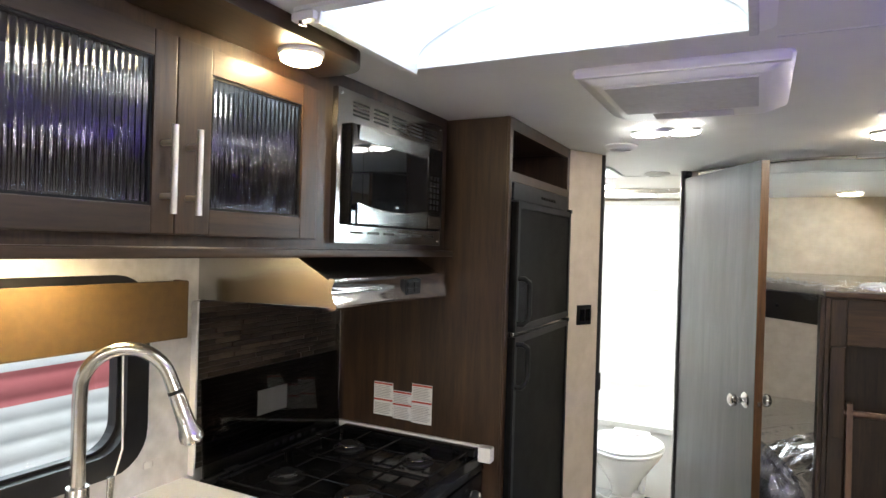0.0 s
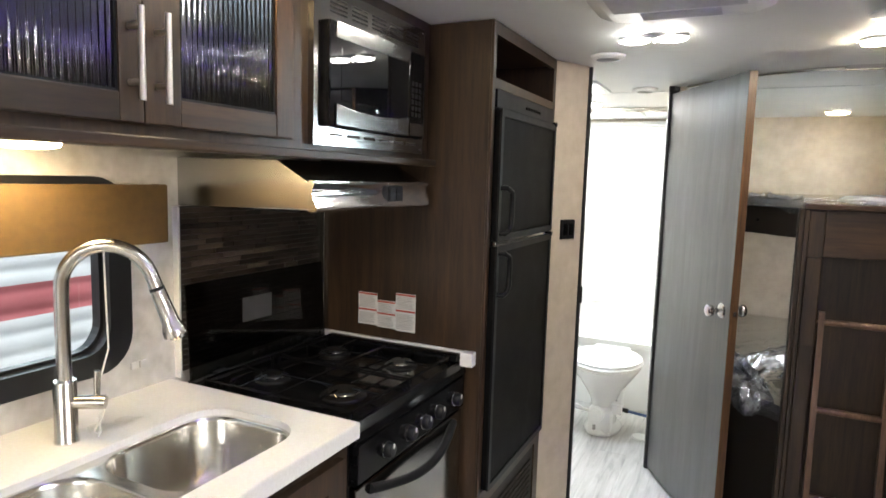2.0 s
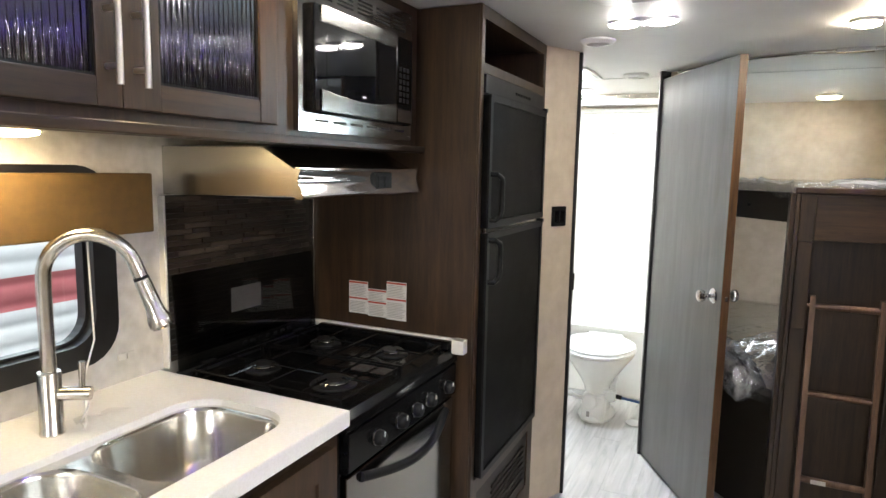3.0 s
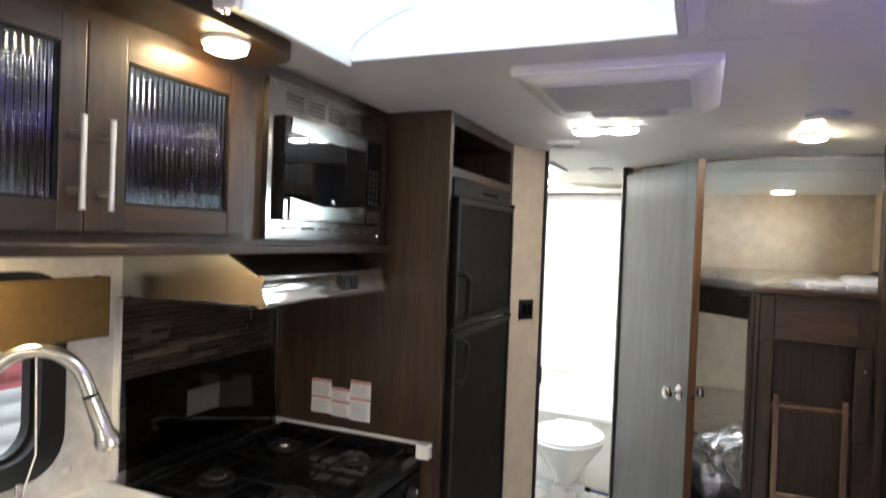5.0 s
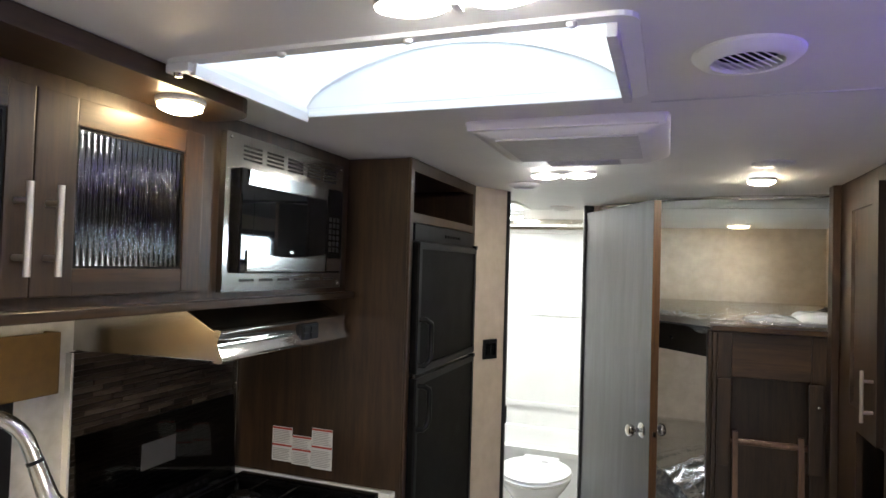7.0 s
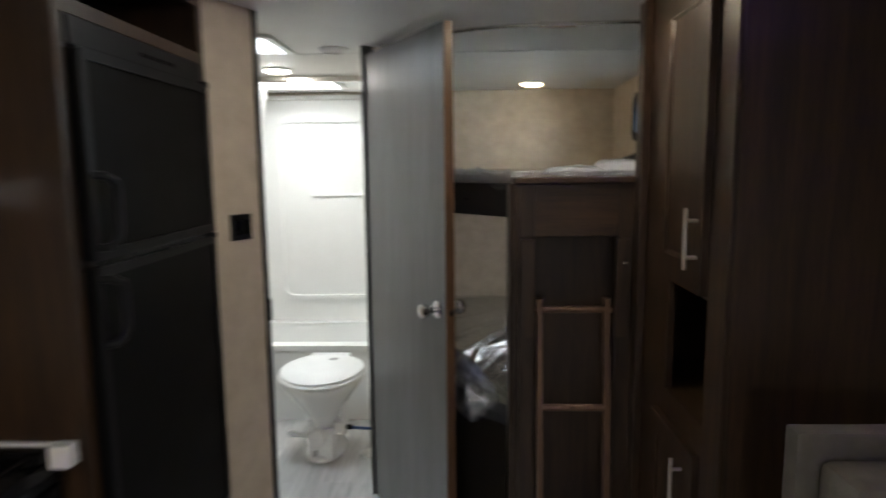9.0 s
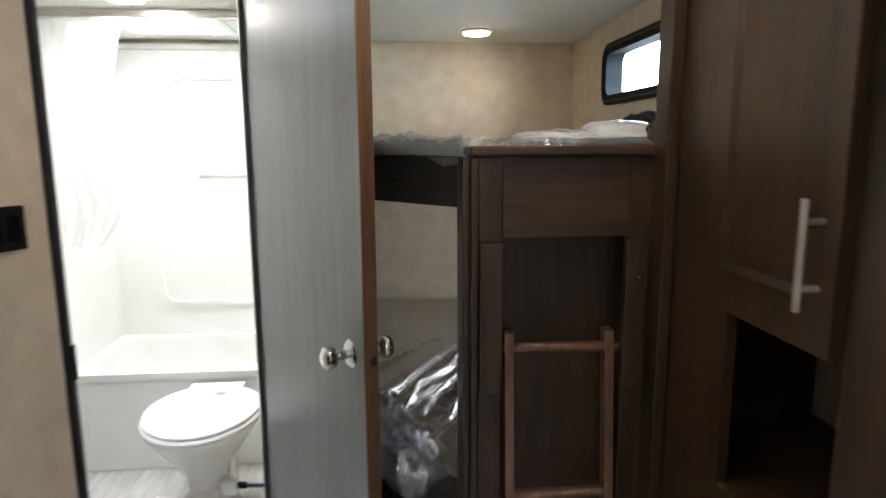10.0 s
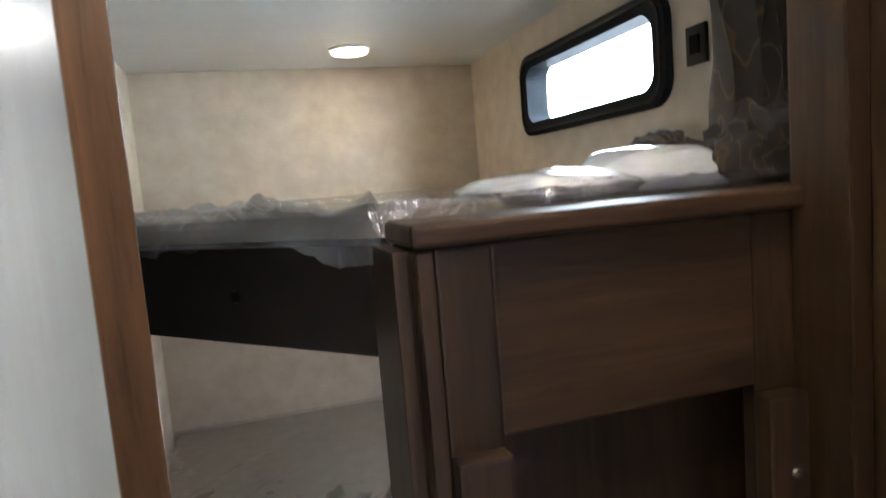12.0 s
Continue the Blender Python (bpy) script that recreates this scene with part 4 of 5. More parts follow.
part("post", box(0.124, 0.140, 3.104, 3.222, 0, 1.410, 0.004), "bunk_v", bunk, "upright corner post")
part("corner_bead", box(0.139, 0.156, 3.086, 3.104, 0, 1.410, 0.005, 3), "bunk_v", bunk)
part("cap_rail", box(0.136, 0.640, 3.080, 3.190, 1.412, 1.433, 0.008, 4), "bunk_x", bunk, "rounded cap rail")
part("stile", box(0.157, 0.208, 3.090, 3.110, 0.0, 1.410, 0.003), "bunk_v", bunk)
part("stile", box(0.485, 0.580, 3.100, 3.116, 0.0, 1.410, 0.003), "bunk_v", bunk)
part("upper_panel", box(0.209, 0.484, 3.096, 3.112, 1.236, 1.410, 0.003), "bunk_x", bunk, "horizontal-grain end panel")
for x0, x1 in ((0.157, 0.206), (0.474, 0.523)):
    part("ladder_block", box(x0, x1, 3.068, 3.089, 0.895, 1.231, 0.004), "bunk_v", bunk, "upright ladder block")
part("screw_cap", lathe([(0.006, 0), (0.005, 0.003), (0.001, 0.004)], 12, pose(0.505, 3.068, 1.15, 90)), "nickel", bunk, smooth=True)

ladder = thing("bunk_ladder", (0.341, 3.07, 0), "slim brown wooden ladder leaning on the bunk", "ladder")


def ladder_y(z):
    return 3.118 - 0.095 * (1.02 - z)


for x in (0.227, 0.455):
    part("rail", loft([[(x + a, ladder_y(z) + b, z) for a, b in ((-0.010, -0.016), (0.010, -0.016), (0.010, 0.016), (-0.010, 0.016))] for z in (0.0, 0.5, 1.022)]), "ladder", ladder)
for z, over in ((0.983, 0.022), (0.645, 0.0), (0.312, 0.0)):
    part("rung", tube([(0.217 - over, ladder_y(z), z), (0.465 + over, ladder_y(z), z)], 0.0125, 14), "ladder", ladder, smooth=True)
part("sticker", box(0.27, 0.32, ladder_y(0.312) - 0.0145, ladder_y(0.312) - 0.0115, 0.304, 0.320, 0), "label_paper", ladder, "small white sticker")


def crinkle(x, y, z, f, amount):
    return amount * (noise.fractal(Vector((x * f, y * f, z * f)), 0.9, 2.1, 5) * 0.7 + 0.3 * abs(noise.noise(Vector((x * f * 2.3, y * f * 2.3, z * f)))))


def mattress(z0, z1, name, label, loose):
    """A pad under clear film; loose film lies in long folds, tight film is crumpled and spills over the front board."""
    ob = thing(name, (0.3, 4.2, z0), label, "mattress", "bunk mattresses")
    ins = 0.035
    plan = [(0.16, 3.245 + ins), (MX1 - 0.02, 3.245 + ins), (MX1 - 0.02, MY1 - 0.02), (MX0 + 0.02, MY1 - 0.02), (MX0 + 0.02, diag(MX0) + 0.03 + ins)]
    part("pad", prism(plan, "z", z0 + 0.002, z1, 0.012), "mattress", ob, "grey mattress")

    def wrap(u, v):
        x = MX0 + 0.008 + (MX1 - MX0 - 0.016) * u
        slant = x < 0.14
        f = diag(x) + 0.022 if slant else 3.232
        wave = noise.noise(Vector((x * 9, 1, z0)))
        if v < 0.16:
            w = v / 0.16
            spill = (0.020 if loose else 0.030) if slant else 0.0
            y, z = f - spill * (1 - w) ** 0.5, z0 + 0.004 + (z1 + 0.004 - z0) * (w ** 0.7)
            if loose or slant:
                z -= (0.055 if loose else 0.036) * (1 - w) ** 2 * (0.3 + 0.9 * max(0.0, 0.5 + wave))
            k = 0.55
        else:
            w = (v - 0.16) / 0.84
            y, z = f + (MY1 - 0.012 - f) * w, z1 + 0.006
            k = 1.0
        near = max(0.0, 1 - v / 0.34)
        if loose:
            n = crinkle(x, y, z0, 9.0, 0.028) * (0.12 + 0.7 * near)
            s = x * 0.80 - y * 0.60 + 0.05 * noise.noise(Vector((x * 2, y * 2, 3)))
            rise = min(1.0, v * 4) * max(0.0, 1.0 - 1.05 * v)
            n += rise * 0.066 * abs(math.sin(s * 17)) ** 6 * (0.5 + abs(noise.noise(Vector((s * 5, 2, 7)))))
            n += 0.035 * near * (0.5 + noise.noise(Vector((x * 7, y * 7, 9))))
        else:
            n = crinkle(x, y, z0, 13.0, 0.022) * (0.35 + (1.7 if slant else 0.3) * near) + (0.030 if slant else 0.004) * near * max(0.0, 0.4 + noise.noise(Vector((x * 6, y * 6, 4))))
        n = max(n, 0.003)
        return (x, y - (1 - k) * n * 1.2, z + k * n + 0.004 * noise.noise(Vector((x * 42, y * 42, z0))))
    part("film", sheet(170, 130, wrap), "film_smooth" if loose else "film", ob, "loose crinkled clear plastic film", smooth=True)
    return ob


mattress(1.406, 1.440, "upper_mattress", "thin grey mattress wrapped in crinkled clear plastic on the upper bunk", False)
low = mattress(0.557, 0.610, "lower_mattress", "grey mattress wrapped in shiny clear plastic on the lower bunk", True)


def film_roll(u, v):
    """Slack film bunched along the mattress's slanted front edge."""
    s, a = 0.02 + 0.92 * u, 2 * math.pi * v
    x = 0.115 - 0.44 * s
    r = 0.108 * (0.85 + 0.5 * noise.fractal(Vector((x * 8, math.cos(a) * 1.2, math.sin(a) * 1.2)), 0.9, 2.0, 4)) * min(1.0, 6 * u, 6 * (1 - u) + 0.2)
    return (x + 0.7 * r * math.cos(a) * -0.75, diag(x) + 0.045 + r * math.cos(a) * -0.66, 0.618 - 0.035 * (1 - s) + 1.1 * r * math.sin(a))


part("film_roll", sheet(70, 28, film_roll), "film_milky", low, "bunched milky film at the front edge", smooth=True)


def film_fold(x0, y0, length, height):
    """A standing pleat of film running back over the lower mattress, added as a pale streak."""
    def place(u, v):
        wob = 0.018 * noise.noise(Vector((x0 * 9, u * 5, 1)))
        h = height * min(1.0, 5 * u + 0.15) * (1 - u) ** 0.5 * (0.8 + 0.5 * noise.noise(Vector((u * 7, x0 * 11, 4))))
        side = (v - 0.5) * (0.030 + 0.012 * u) + wob
        return (x0 + 0.44 * length * u + 0.90 * side, y0 + 0.90 * length * u - 0.44 * side, 0.617 + h * math.sin(math.pi * v))
    return sheet(48, 8, place)


# clear film's bright streaks of gloss are put into these folds' milky white
for x0, y0, length, height in ((-0.10, 3.62, 0.75, 0.040), (-0.02, 3.60, 0.85, 0.050), (0.05, 3.58, 0.90, 0.042), (0.13, 3.55, 0.95, 0.052), (0.21, 3.52, 0.80, 0.040)):
    part("film_fold", film_fold(x0, y0, length, height), "film_milky", low, "film fold, milky white in place of its gloss streak", smooth=True)


def lump(cx, cy, cz, rx, ry, rz, seed, amount):
    def place(u, v):
        a, b = 2 * math.pi * u, math.pi * (v - 0.5)
        d = Vector((math.cos(a) * math.cos(b), math.sin(a) * math.cos(b), math.sin(b)))
        k = 1 + amount * noise.fractal(d * 1.7 + Vector((seed, 0, 0)), 0.9, 2.0, 4) + amount * 0.25 * abs(noise.noise(d * 3.5 + Vector((seed, 3, 0))))
        return (cx + rx * k * d.x, cy + ry * k * d.y, max(cz - 0.012, cz + rz * k * d.z))
    bm = sheet(56, 30, place)
    bmesh.ops.remove_doubles(bm, verts=bm.verts, dist=0.0004)
    return bm


solid("bagged_pillow", lump(0.552, 3.36, 1.446, 0.112, 0.11, 0.050, 2.0, 0.10), "bag", "white pillow in a milky plastic bag on the upper bunk", "pillow", smooth=True)
solid("folded_plastic_bag", lump(0.395, 3.36, 1.446, 0.118, 0.12, 0.026, 7.0, 0.14), "bag", "flat crumpled milky plastic bag on the upper bunk", "plastic bag", smooth=True)

# bunk curtain and its track
track = thing("curtain_track", (0.3, 3.33, 1.95), "slim metal curtain track curving along the bunk ceiling", "curtain track")
pts = [(0.60, 3.300, 1.967), (0.40, 3.312, 1.967), (0.15, 3.335, 1.967), (-0.02, 3.385, 1.966), (-0.14, 3.46, 1.965), (-0.25, 3.55, 1.965), (-0.36, 3.66, 1.964)]
part("rail", tube(pts, 0.007, 8), "nickel", track, smooth=True)
part("bracket", box(0.245, 0.375, 3.300, 3.325, 1.955, 1.974, 0.003), "chrome", track, "bright metal track joint")


def curtain_sheet(u, v):
    a = u * 2 * math.pi * 6
    z = 1.46 + 0.50 * v
    flare = 1 + 0.5 * (1 - v) ** 2
    return (0.712 + (u - 0.5) * 0.105 * flare + 0.016 * noise.noise(Vector((u * 5, v * 4, 0))), 3.310 + 0.030 * flare * math.sin(a + 1.5 * noise.noise(Vector((u * 3, v * 3, 2)))) + 0.010 * noise.noise(Vector((u * 9, v * 7, 5))), z)


cu = thing("bunk_curtain", (0.70, 3.31, 1.46), "bunched dark brown patterned bunk curtain", "curtain")
part("cloth", sheet(120, 40, curtain_sheet), "curtain", cu, smooth=True)
part("curtain_hem", lump(0.690, 3.29, 1.452, 0.085, 0.08, 0.082, 11.0, 0.42), "curtain", cu, "rumpled curtain hem", smooth=True)
part("cloth_tail", lump(0.680, 3.50, 1.452, 0.13, 0.08, 0.060, 15.0, 0.42), "curtain", cu, smooth=True)

# bunk window
bw = thing("window_2", (XE, 4.18, 1.60), "small black-framed bunk window with rounded corners", "window", kind="structure")
part("window_frame", ring_prism(round_rect(3.800, 4.578, 1.600, 1.858, 0.065), round_rect(3.845, 4.525, 1.640, 1.815, 0.045), "x", XE - 0.022, XE + 0.054), "frame_rubber", bw, "black frame")
part("inner_bead", ring_prism(round_rect(3.812, 4.566, 1.612, 1.846, 0.055), round_rect(3.82, 4.558, 1.62, 1.838, 0.05), "x", XE - 0.027, XE - 0.0225), "black", bw)
part("pane", sheet(1, 1, lambda u, v: (XE + 0.026, 3.835 + 0.70 * u, 1.63 + 0.19 * v)), "glass", bw).visible_shadow = False
lw = thing("window_5", (XE, 4.18, 0.78), "small black-framed lower bunk window", "window", kind="structure")
part("window_frame", ring_prism(round_rect(3.79, 4.58, 0.765, 1.095, 0.065), round_rect(3.845, 4.525, 0.815, 1.045, 0.045), "x", XE - 0.022, XE + 0.054), "rubber", lw, "black frame")
# added glowing panels in place of daylight; the lower, unseen one brightens the lower bunk
for x0, z0, z1, shine in ((1.60, 1.55, 3.3, "daylight"), (1.12, 0.45, 1.25, "low_daylight")):
    solid("backdrop", box(x0, x0 + 0.02, 2.6, 6.4, z0, z1, 0), shine, "glowing panel standing in for daylight outside a bunk window", "backdrop", kind="structure")
for y, w in ((3.715, 0.030), (3.640, 0.022)):
    ws = thing("wall_switch", (XE, y, 1.71), "black switch plate on the bunk wall", "switch", "bunk switches")
    part("plate", box(XE - 0.010, XE, y - w, y + w, 1.67, 1.75, 0.003), "black", ws)
    part("rocker", box(XE - 0.014, XE - 0.009, y - w * 0.5, y + w * 0.5, 1.69, 1.73, 0.002), "enamel", ws)

# ---- wardrobe ----
WX = 0.562
wd = thing("wardrobe", (0.74, 2.78, 0), "tall dark walnut wardrobe with an open cubby", "wardrobe")
part("face_frame", slab("x", WX, WX + 0.02, [2.415, 3.097], [0, 1.977], [(2.535, 2.835, 1.20, 1.90), (2.527, 2.812, 0.815, 1.140), (2.535, 2.835, 0.12, 0.72)]), "wood_v", wd)
part("side_panel", box(WX + 0.0205, XE, 2.417, 2.433, 0, 1.976, 0.001), "wood_v", wd, "dark walnut side panel")
part("side_panel", box(WX + 0.0205, XE, 3.080, 3.096, 0, 1.976, 0.001), "wood_v", wd)
part("corner_bead", box(WX - 0.004, WX + 0.010, 2.411, 2.425, 0, 1.976, 0.005, 3), "wood_v", wd)
part("filler_strip", box(0.534, WX - 0.001, 3.030, 3.0965, 0, 1.976, 0.004), "wood_v", wd, "upright filler strip")
part("shelf", box(WX + 0.0205, XE, 2.434, 3.079, 0.797, 0.813, 0), "wood_y", wd)
part("shelf", box(WX + 0.0205, XE, 2.434, 3.079, 1.142, 1.158, 0), "wood_y", wd)
wdo = part("door", slab("x", WX - 0.020, WX - 0.001, [2.530, 2.872], [1.150, 1.925], [(2.592, 2.812, 1.222, 1.862)]), "wood_v", wd, "walnut framed door")
part("door_panel", box(WX - 0.012, WX - 0.003, 2.588, 2.816, 1.218, 1.866, 0.002), "wood_v", wdo)
part("panel_bevel", prism([(WX - 0.0195, 1.222), (WX - 0.011, 1.222), (WX - 0.011, 1.236)], "y", 2.592, 2.812), "wood_y", wdo)
part("panel_bevel", prism([(WX - 0.0195, 2.812), (WX - 0.011, 2.812), (WX - 0.011, 2.798)], "z", 1.222, 1.862), "wood_v", wdo)
bar_pull(wdo, 0.513, 2.562, 1.211, 1.364, WX - 0.02)
ldo = part("door", slab("x", WX - 0.020, WX - 0.001, [2.530, 2.872], [0.10, 0.735], [(2.592, 2.812, 0.16, 0.675)]), "wood_v", wd, "walnut framed lower door")
part("door_panel", box(WX - 0.012, WX - 0.003, 2.588, 2.816, 0.155, 0.68, 0.002), "wood_v", ldo)
bar_pull(ldo, 0.513, 2.600, 0.545, 0.697, WX - 0.02)

# ---- dinette bench against the wardrobe ----
be = thing("dinette_bench", (0.76, 1.9, 0), "taupe upholstered dinette bench near the wardrobe", "bench")
part("back_frame", box(0.567, 0.938, 2.105, 2.150, 0, 0.987, 0.006), "seat", be, "taupe bench back panel")
part("back_cushion", box(0.600, 0.936, 1.985, 2.104, 0.47, 0.945, 0.04, 4), "seat", be, "plump back cushion", smooth=True)
part("seat_base", box(0.575, 0.938, 1.55, 2.104, 0, 0.34, 0.004), "wood_y", be)
part("seat_cushion", box(0.570, 0.936, 1.55, 2.102, 0.343, 0.465, 0.03, 4), "seat", be, "seat cushion", smooth=True)

# ---- ceiling fixtures ----
SX0, SX1, SY0, SY1 = -0.797, -0.113, 1.246, 1.589
sk = thing("skylight", (-0.455, 1.415, 1.98), "white-framed roof skylight with a milky arched dome", "skylight")
outer, inner = round_rect(-0.858, -0.072, 1.221, 1.634, 0.03, 4), round_rect(SX0, SX1, SY0, SY1, 0.006, 4)
part("trim_frame", ring_prism(outer, inner, "z", 1.972, 1.9795), "plastic", sk, "white plastic trim frame")
part("side_lip", prism([(-0.812, 1.972), (-0.806, 1.951), (-0.796, 1.950), (-0.793, 1.972)], "y", 1.238, 1.594, 0.002), "plastic", sk)
part("side_lip", box(-0.116, -0.100, 1.243, 1.594, 1.952, 1.972, 0.003), "grille", sk, "grey side channel")
part("rear_lip", box(-0.792, -0.117, 1.586, 1.596, 1.960, 1.9715, 0.002), "plastic", sk)
for hx in (-0.62, -0.40, -0.16):
    part("screw_boss", lathe([(0.008, 0), (0.007, -0.005), (0.004, -0.007), (0.001, -0.008)], 16, pose(hx, 1.233, 1.972)), "plastic", sk, smooth=True)
part("catch", box(-0.85, -0.80, 1.226, 1.243, 1.956, 1.972, 0.004), "plastic", sk)
part("catch_screw", lathe([(0.008, 0), (0.007, -0.006), (0.001, -0.007)], 12, pose(-0.83, 1.235, 1.956)), "chrome", sk, smooth=True)


def vault(u):
    """The dome's height along its length."""
    return 1.984 + 0.112 * max(0.0, math.sin(math.pi * u)) ** 0.62


dome = part("dome", sheet(40, 6, lambda u, v: (SX0 + (SX1 - SX0) * u, SY0 + (SY1 - SY0) * v, vault(u) + 0.012 * math.sin(math.pi * v))), "dome", sk, "milky acrylic dome", smooth=True)
for ye in (SY0, SY1):
    part("dome_end", sheet(40, 1, lambda u, v: (SX0 + (SX1 - SX0) * u, ye, 1.981 + (vault(u) - 1.981) * v)), "plastic", dome, "arched white end panel")
part("dome_rib", tube([(SX0 + (SX1 - SX0) * k / 40, SY1 - 0.003, vault(k / 40)) for k in range(41)], 0.002, 8), "plastic", dome, "arched joint of the dome", smooth=True)


def roof_pane(name, x0, x1, y0, y1, label):
    z = top_at((y0 + y1) / 2)
    s = thing(name, ((x0 + x1) / 2, (y0 + y1) / 2, z), label, "skylight")
    part("trim_frame", ring_prism(round_rect(x0 - 0.03, x1 + 0.03, y0 - 0.03, y1 + 0.03, 0.02, 4), round_rect(x0, x1, y0, y1, 0.01, 4), "z", z - 0.012, z - 0.001), "plastic", s)
    part("shaft", ring_prism(round_rect(x0 - 0.012, x1 + 0.012, y0 - 0.012, y1 + 0.012, 0.01, 4), round_rect(x0 + 0.002, x1 - 0.002, y0 + 0.002, y1 - 0.002, 0.01, 4), "z", z + 0.002, z + 0.11), "plastic", s)
    part("dome", sheet(12, 12, lambda u, v: (x0 + (x1 - x0) * u, y0 + (y1 - y0) * v, z + 0.11 + 0.06 * math.sin(math.pi * u) * math.sin(math.pi * v))), "roof_dome", s, smooth=True)


roof_pane("bath_roof_vent", -1.08, -0.78, 3.45, 3.76, "bright white roof vent in the bathroom ceiling")
roof_pane("shower_skylight", -1.17, -0.75, 4.45, 4.88, "bright milky skylight over the shower")

ac = thing("air_conditioner_vent", (-0.26, 2.02, 1.98), "white ceiling air conditioner cover with grey filter", "air conditioner")
rings = [[(x, y, z) for x, y in round_rect(-0.262 - w, -0.262 + w, 2.022 - h, 2.022 + h, 0.02, 4)] for w, h, z in ((0.228, 0.245, 1.979), (0.230, 0.247, 1.972), (0.226, 0.243, 1.964), (0.185, 0.215, 1.944), (0.180, 0.210, 1.942))]
part("cover", loft(rings), "plastic", ac, smooth=True)
part("front_lip", box(-0.482, -0.040, 1.775, 1.792, 1.955, 1.976, 0.004), "plastic", ac)
part("filter", box(-0.425, -0.100, 1.825, 2.120, 1.938, 1.943, 0.001), "grille", ac, "grey filter mesh")
for k in range(6):
    part("louvre", box(-0.36, -0.16, 2.145 + 0.012 * k, 2.151 + 0.012 * k, 1.938, 1.943, 0.001, 1), "grille", ac)


def round_vent(x, y, r, group="round ceiling vents"):
    z = top_at(y)
    v = thing("round_ceiling_vent", (x, y, z), "round white slatted ceiling vent", "ceiling vent", group)
    part("ring", lathe([(r * 0.62, -0.001), (r, -0.001), (r, -0.006), (r * 0.86, -0.016), (r * 0.66, -0.018), (r * 0.62, -0.012), (r * 0.62, -0.001)], 32, pose(x, y, z), False), "plastic", v, smooth=True)
    part("throat", lathe([(r * 0.64, -0.0015), (0.001, -0.0015)], 24, pose(x, y, z)), "black", v)
    n = 9
    for k in range(n):
        q = (k - (n - 1) / 2) / (n / 2) * r * 0.62
        half = math.sqrt(max(0.0, (r * 0.64) ** 2 - q * q))
        bm = box(-half, half, -0.0040, 0.0040, -0.001, 0.001, 0)
        bmesh.ops.transform(bm, matrix=pose(x, y, z - 0.012, 0, 0, 58) @ pose(0, q, 0, 35), verts=bm.verts)
        part("slat", bm, "plastic", v)
    return v


round_vent(0.077, 1.437, 0.080)
round_vent(-0.590, 2.875, 0.066)
round_vent(-0.570, 3.72, 0.062)
det = thing("smoke_detector", (0.262, 2.50, 1.98), "flat round white ceiling detector", "smoke detector")
part("cover", lathe([(0.060, -0.001), (0.060, -0.006), (0.050, -0.010), (0.022, -0.012), (0.001, -0.012)], 32, pose(0.262, 2.50, 1.98)), "plastic", det, smooth=True)
st = thing("led_strip", (0.90, 0.9, 1.67), "violet accent light strip on a narrow wall ledge", "light strip")
part("channel", box(0.850, 0.9395, 0.20, 1.70, 1.675, 1.695, 0.003), "plastic", st)
part("strip", box(0.885, 0.900, 0.23, 1.45, 1.6955, 1.7035, 0.001), "led_violet", st, "glowing violet strip")
# unseen board, lip and end piece, added to keep violet off wall, glass and wardrobe
part("back_board", box(0.905, 0.9395, 0.20, 1.70, 1.6955, 1.976, 0.002), "wood_y", st, "unseen dark board added to stop violet bounce off the wall")
part("front_lip", box(0.846, 0.8495, 0.20, 1.70, 1.675, 1.7040, 0.001), "plastic", st)
part("end_shield", box(0.846, 0.9395, 1.701, 1.713, 1.675, 1.78, 0.003), "plastic", st)

# ---- bathroom ----
tub = thing("bathtub", (-0.94, 4.8, 0), "white fibreglass bathtub with a straight apron", "bathtub")
part("apron", box(XW + 0.001, -0.432, 4.500, 4.525, 0, 0.418, 0.004), "fibreglass", tub)
rim_o, rim_i = round_rect(XW + 0.001, -0.432, 4.490, 5.098, 0.01, 6), round_rect(-1.385, -0.51, 4.575, 5.035, 0.09, 6)
part("rim", ring_prism(rim_o, rim_i, "z", 0.42, 0.452), "fibreglass", tub, smooth=True)
part("basin", loft([[(x, y, z) for x, y in round_rect(-1.385 + i, -0.51 - i, 4.575 + i, 5.035 - i, 0.09, 6)] for i, z in ((0, 0.45), (0.008, 0.40), (0.03, 0.16), (0.07, 0.11), (0.12, 0.10))], cap=False), "fibreglass", tub, smooth=True)
part("basin_floor", box(-1.28, -0.61, 4.69, 4.92, 0.094, 0.1005, 0), "fibreglass", tub)
sur = thing("shower_surround", (-0.94, 5.09, 0.45), "white moulded shower surround with ledges", "shower surround")
part("back_panel", box(XW + 0.013, -0.445, 5.088, 5.098, 0.454, 1.90, 0.002), "fibreglass", sur)
part("side_panel", box(XW + 0.001, XW + 0.012, 4.47, 5.098, 0.454, 1.90, 0.002), "fibreglass", sur)
part("side_panel", box(-0.443, -0.432, 4.47, 5.098, 0.454, 1.90, 0.002), "fibreglass", sur)
part("panel_moulding", ring_prism(round_rect(-1.235, -0.52, 0.60, 1.79, 0.09, 8), round_rect(-1.205, -0.55, 0.63, 1.76, 0.065, 8), "y", 5.074, 5.088), "fibreglass", sur, smooth=True)
part("ledge", box(-1.00, -0.62, 5.078, 5.0875, 1.285, 1.298, 0.004, 3), "fibreglass", sur)
part("top_flange", box(XW + 0.001, -0.432, 5.070, 5.098, 1.902, 1.93, 0.006), "trimwhite", sur)
solid("shower_header", box(XW, -0.431, 4.405, 4.432, 1.925, 1.955, 0.004), "nickel", "grey metal shower curtain track", "curtain track")


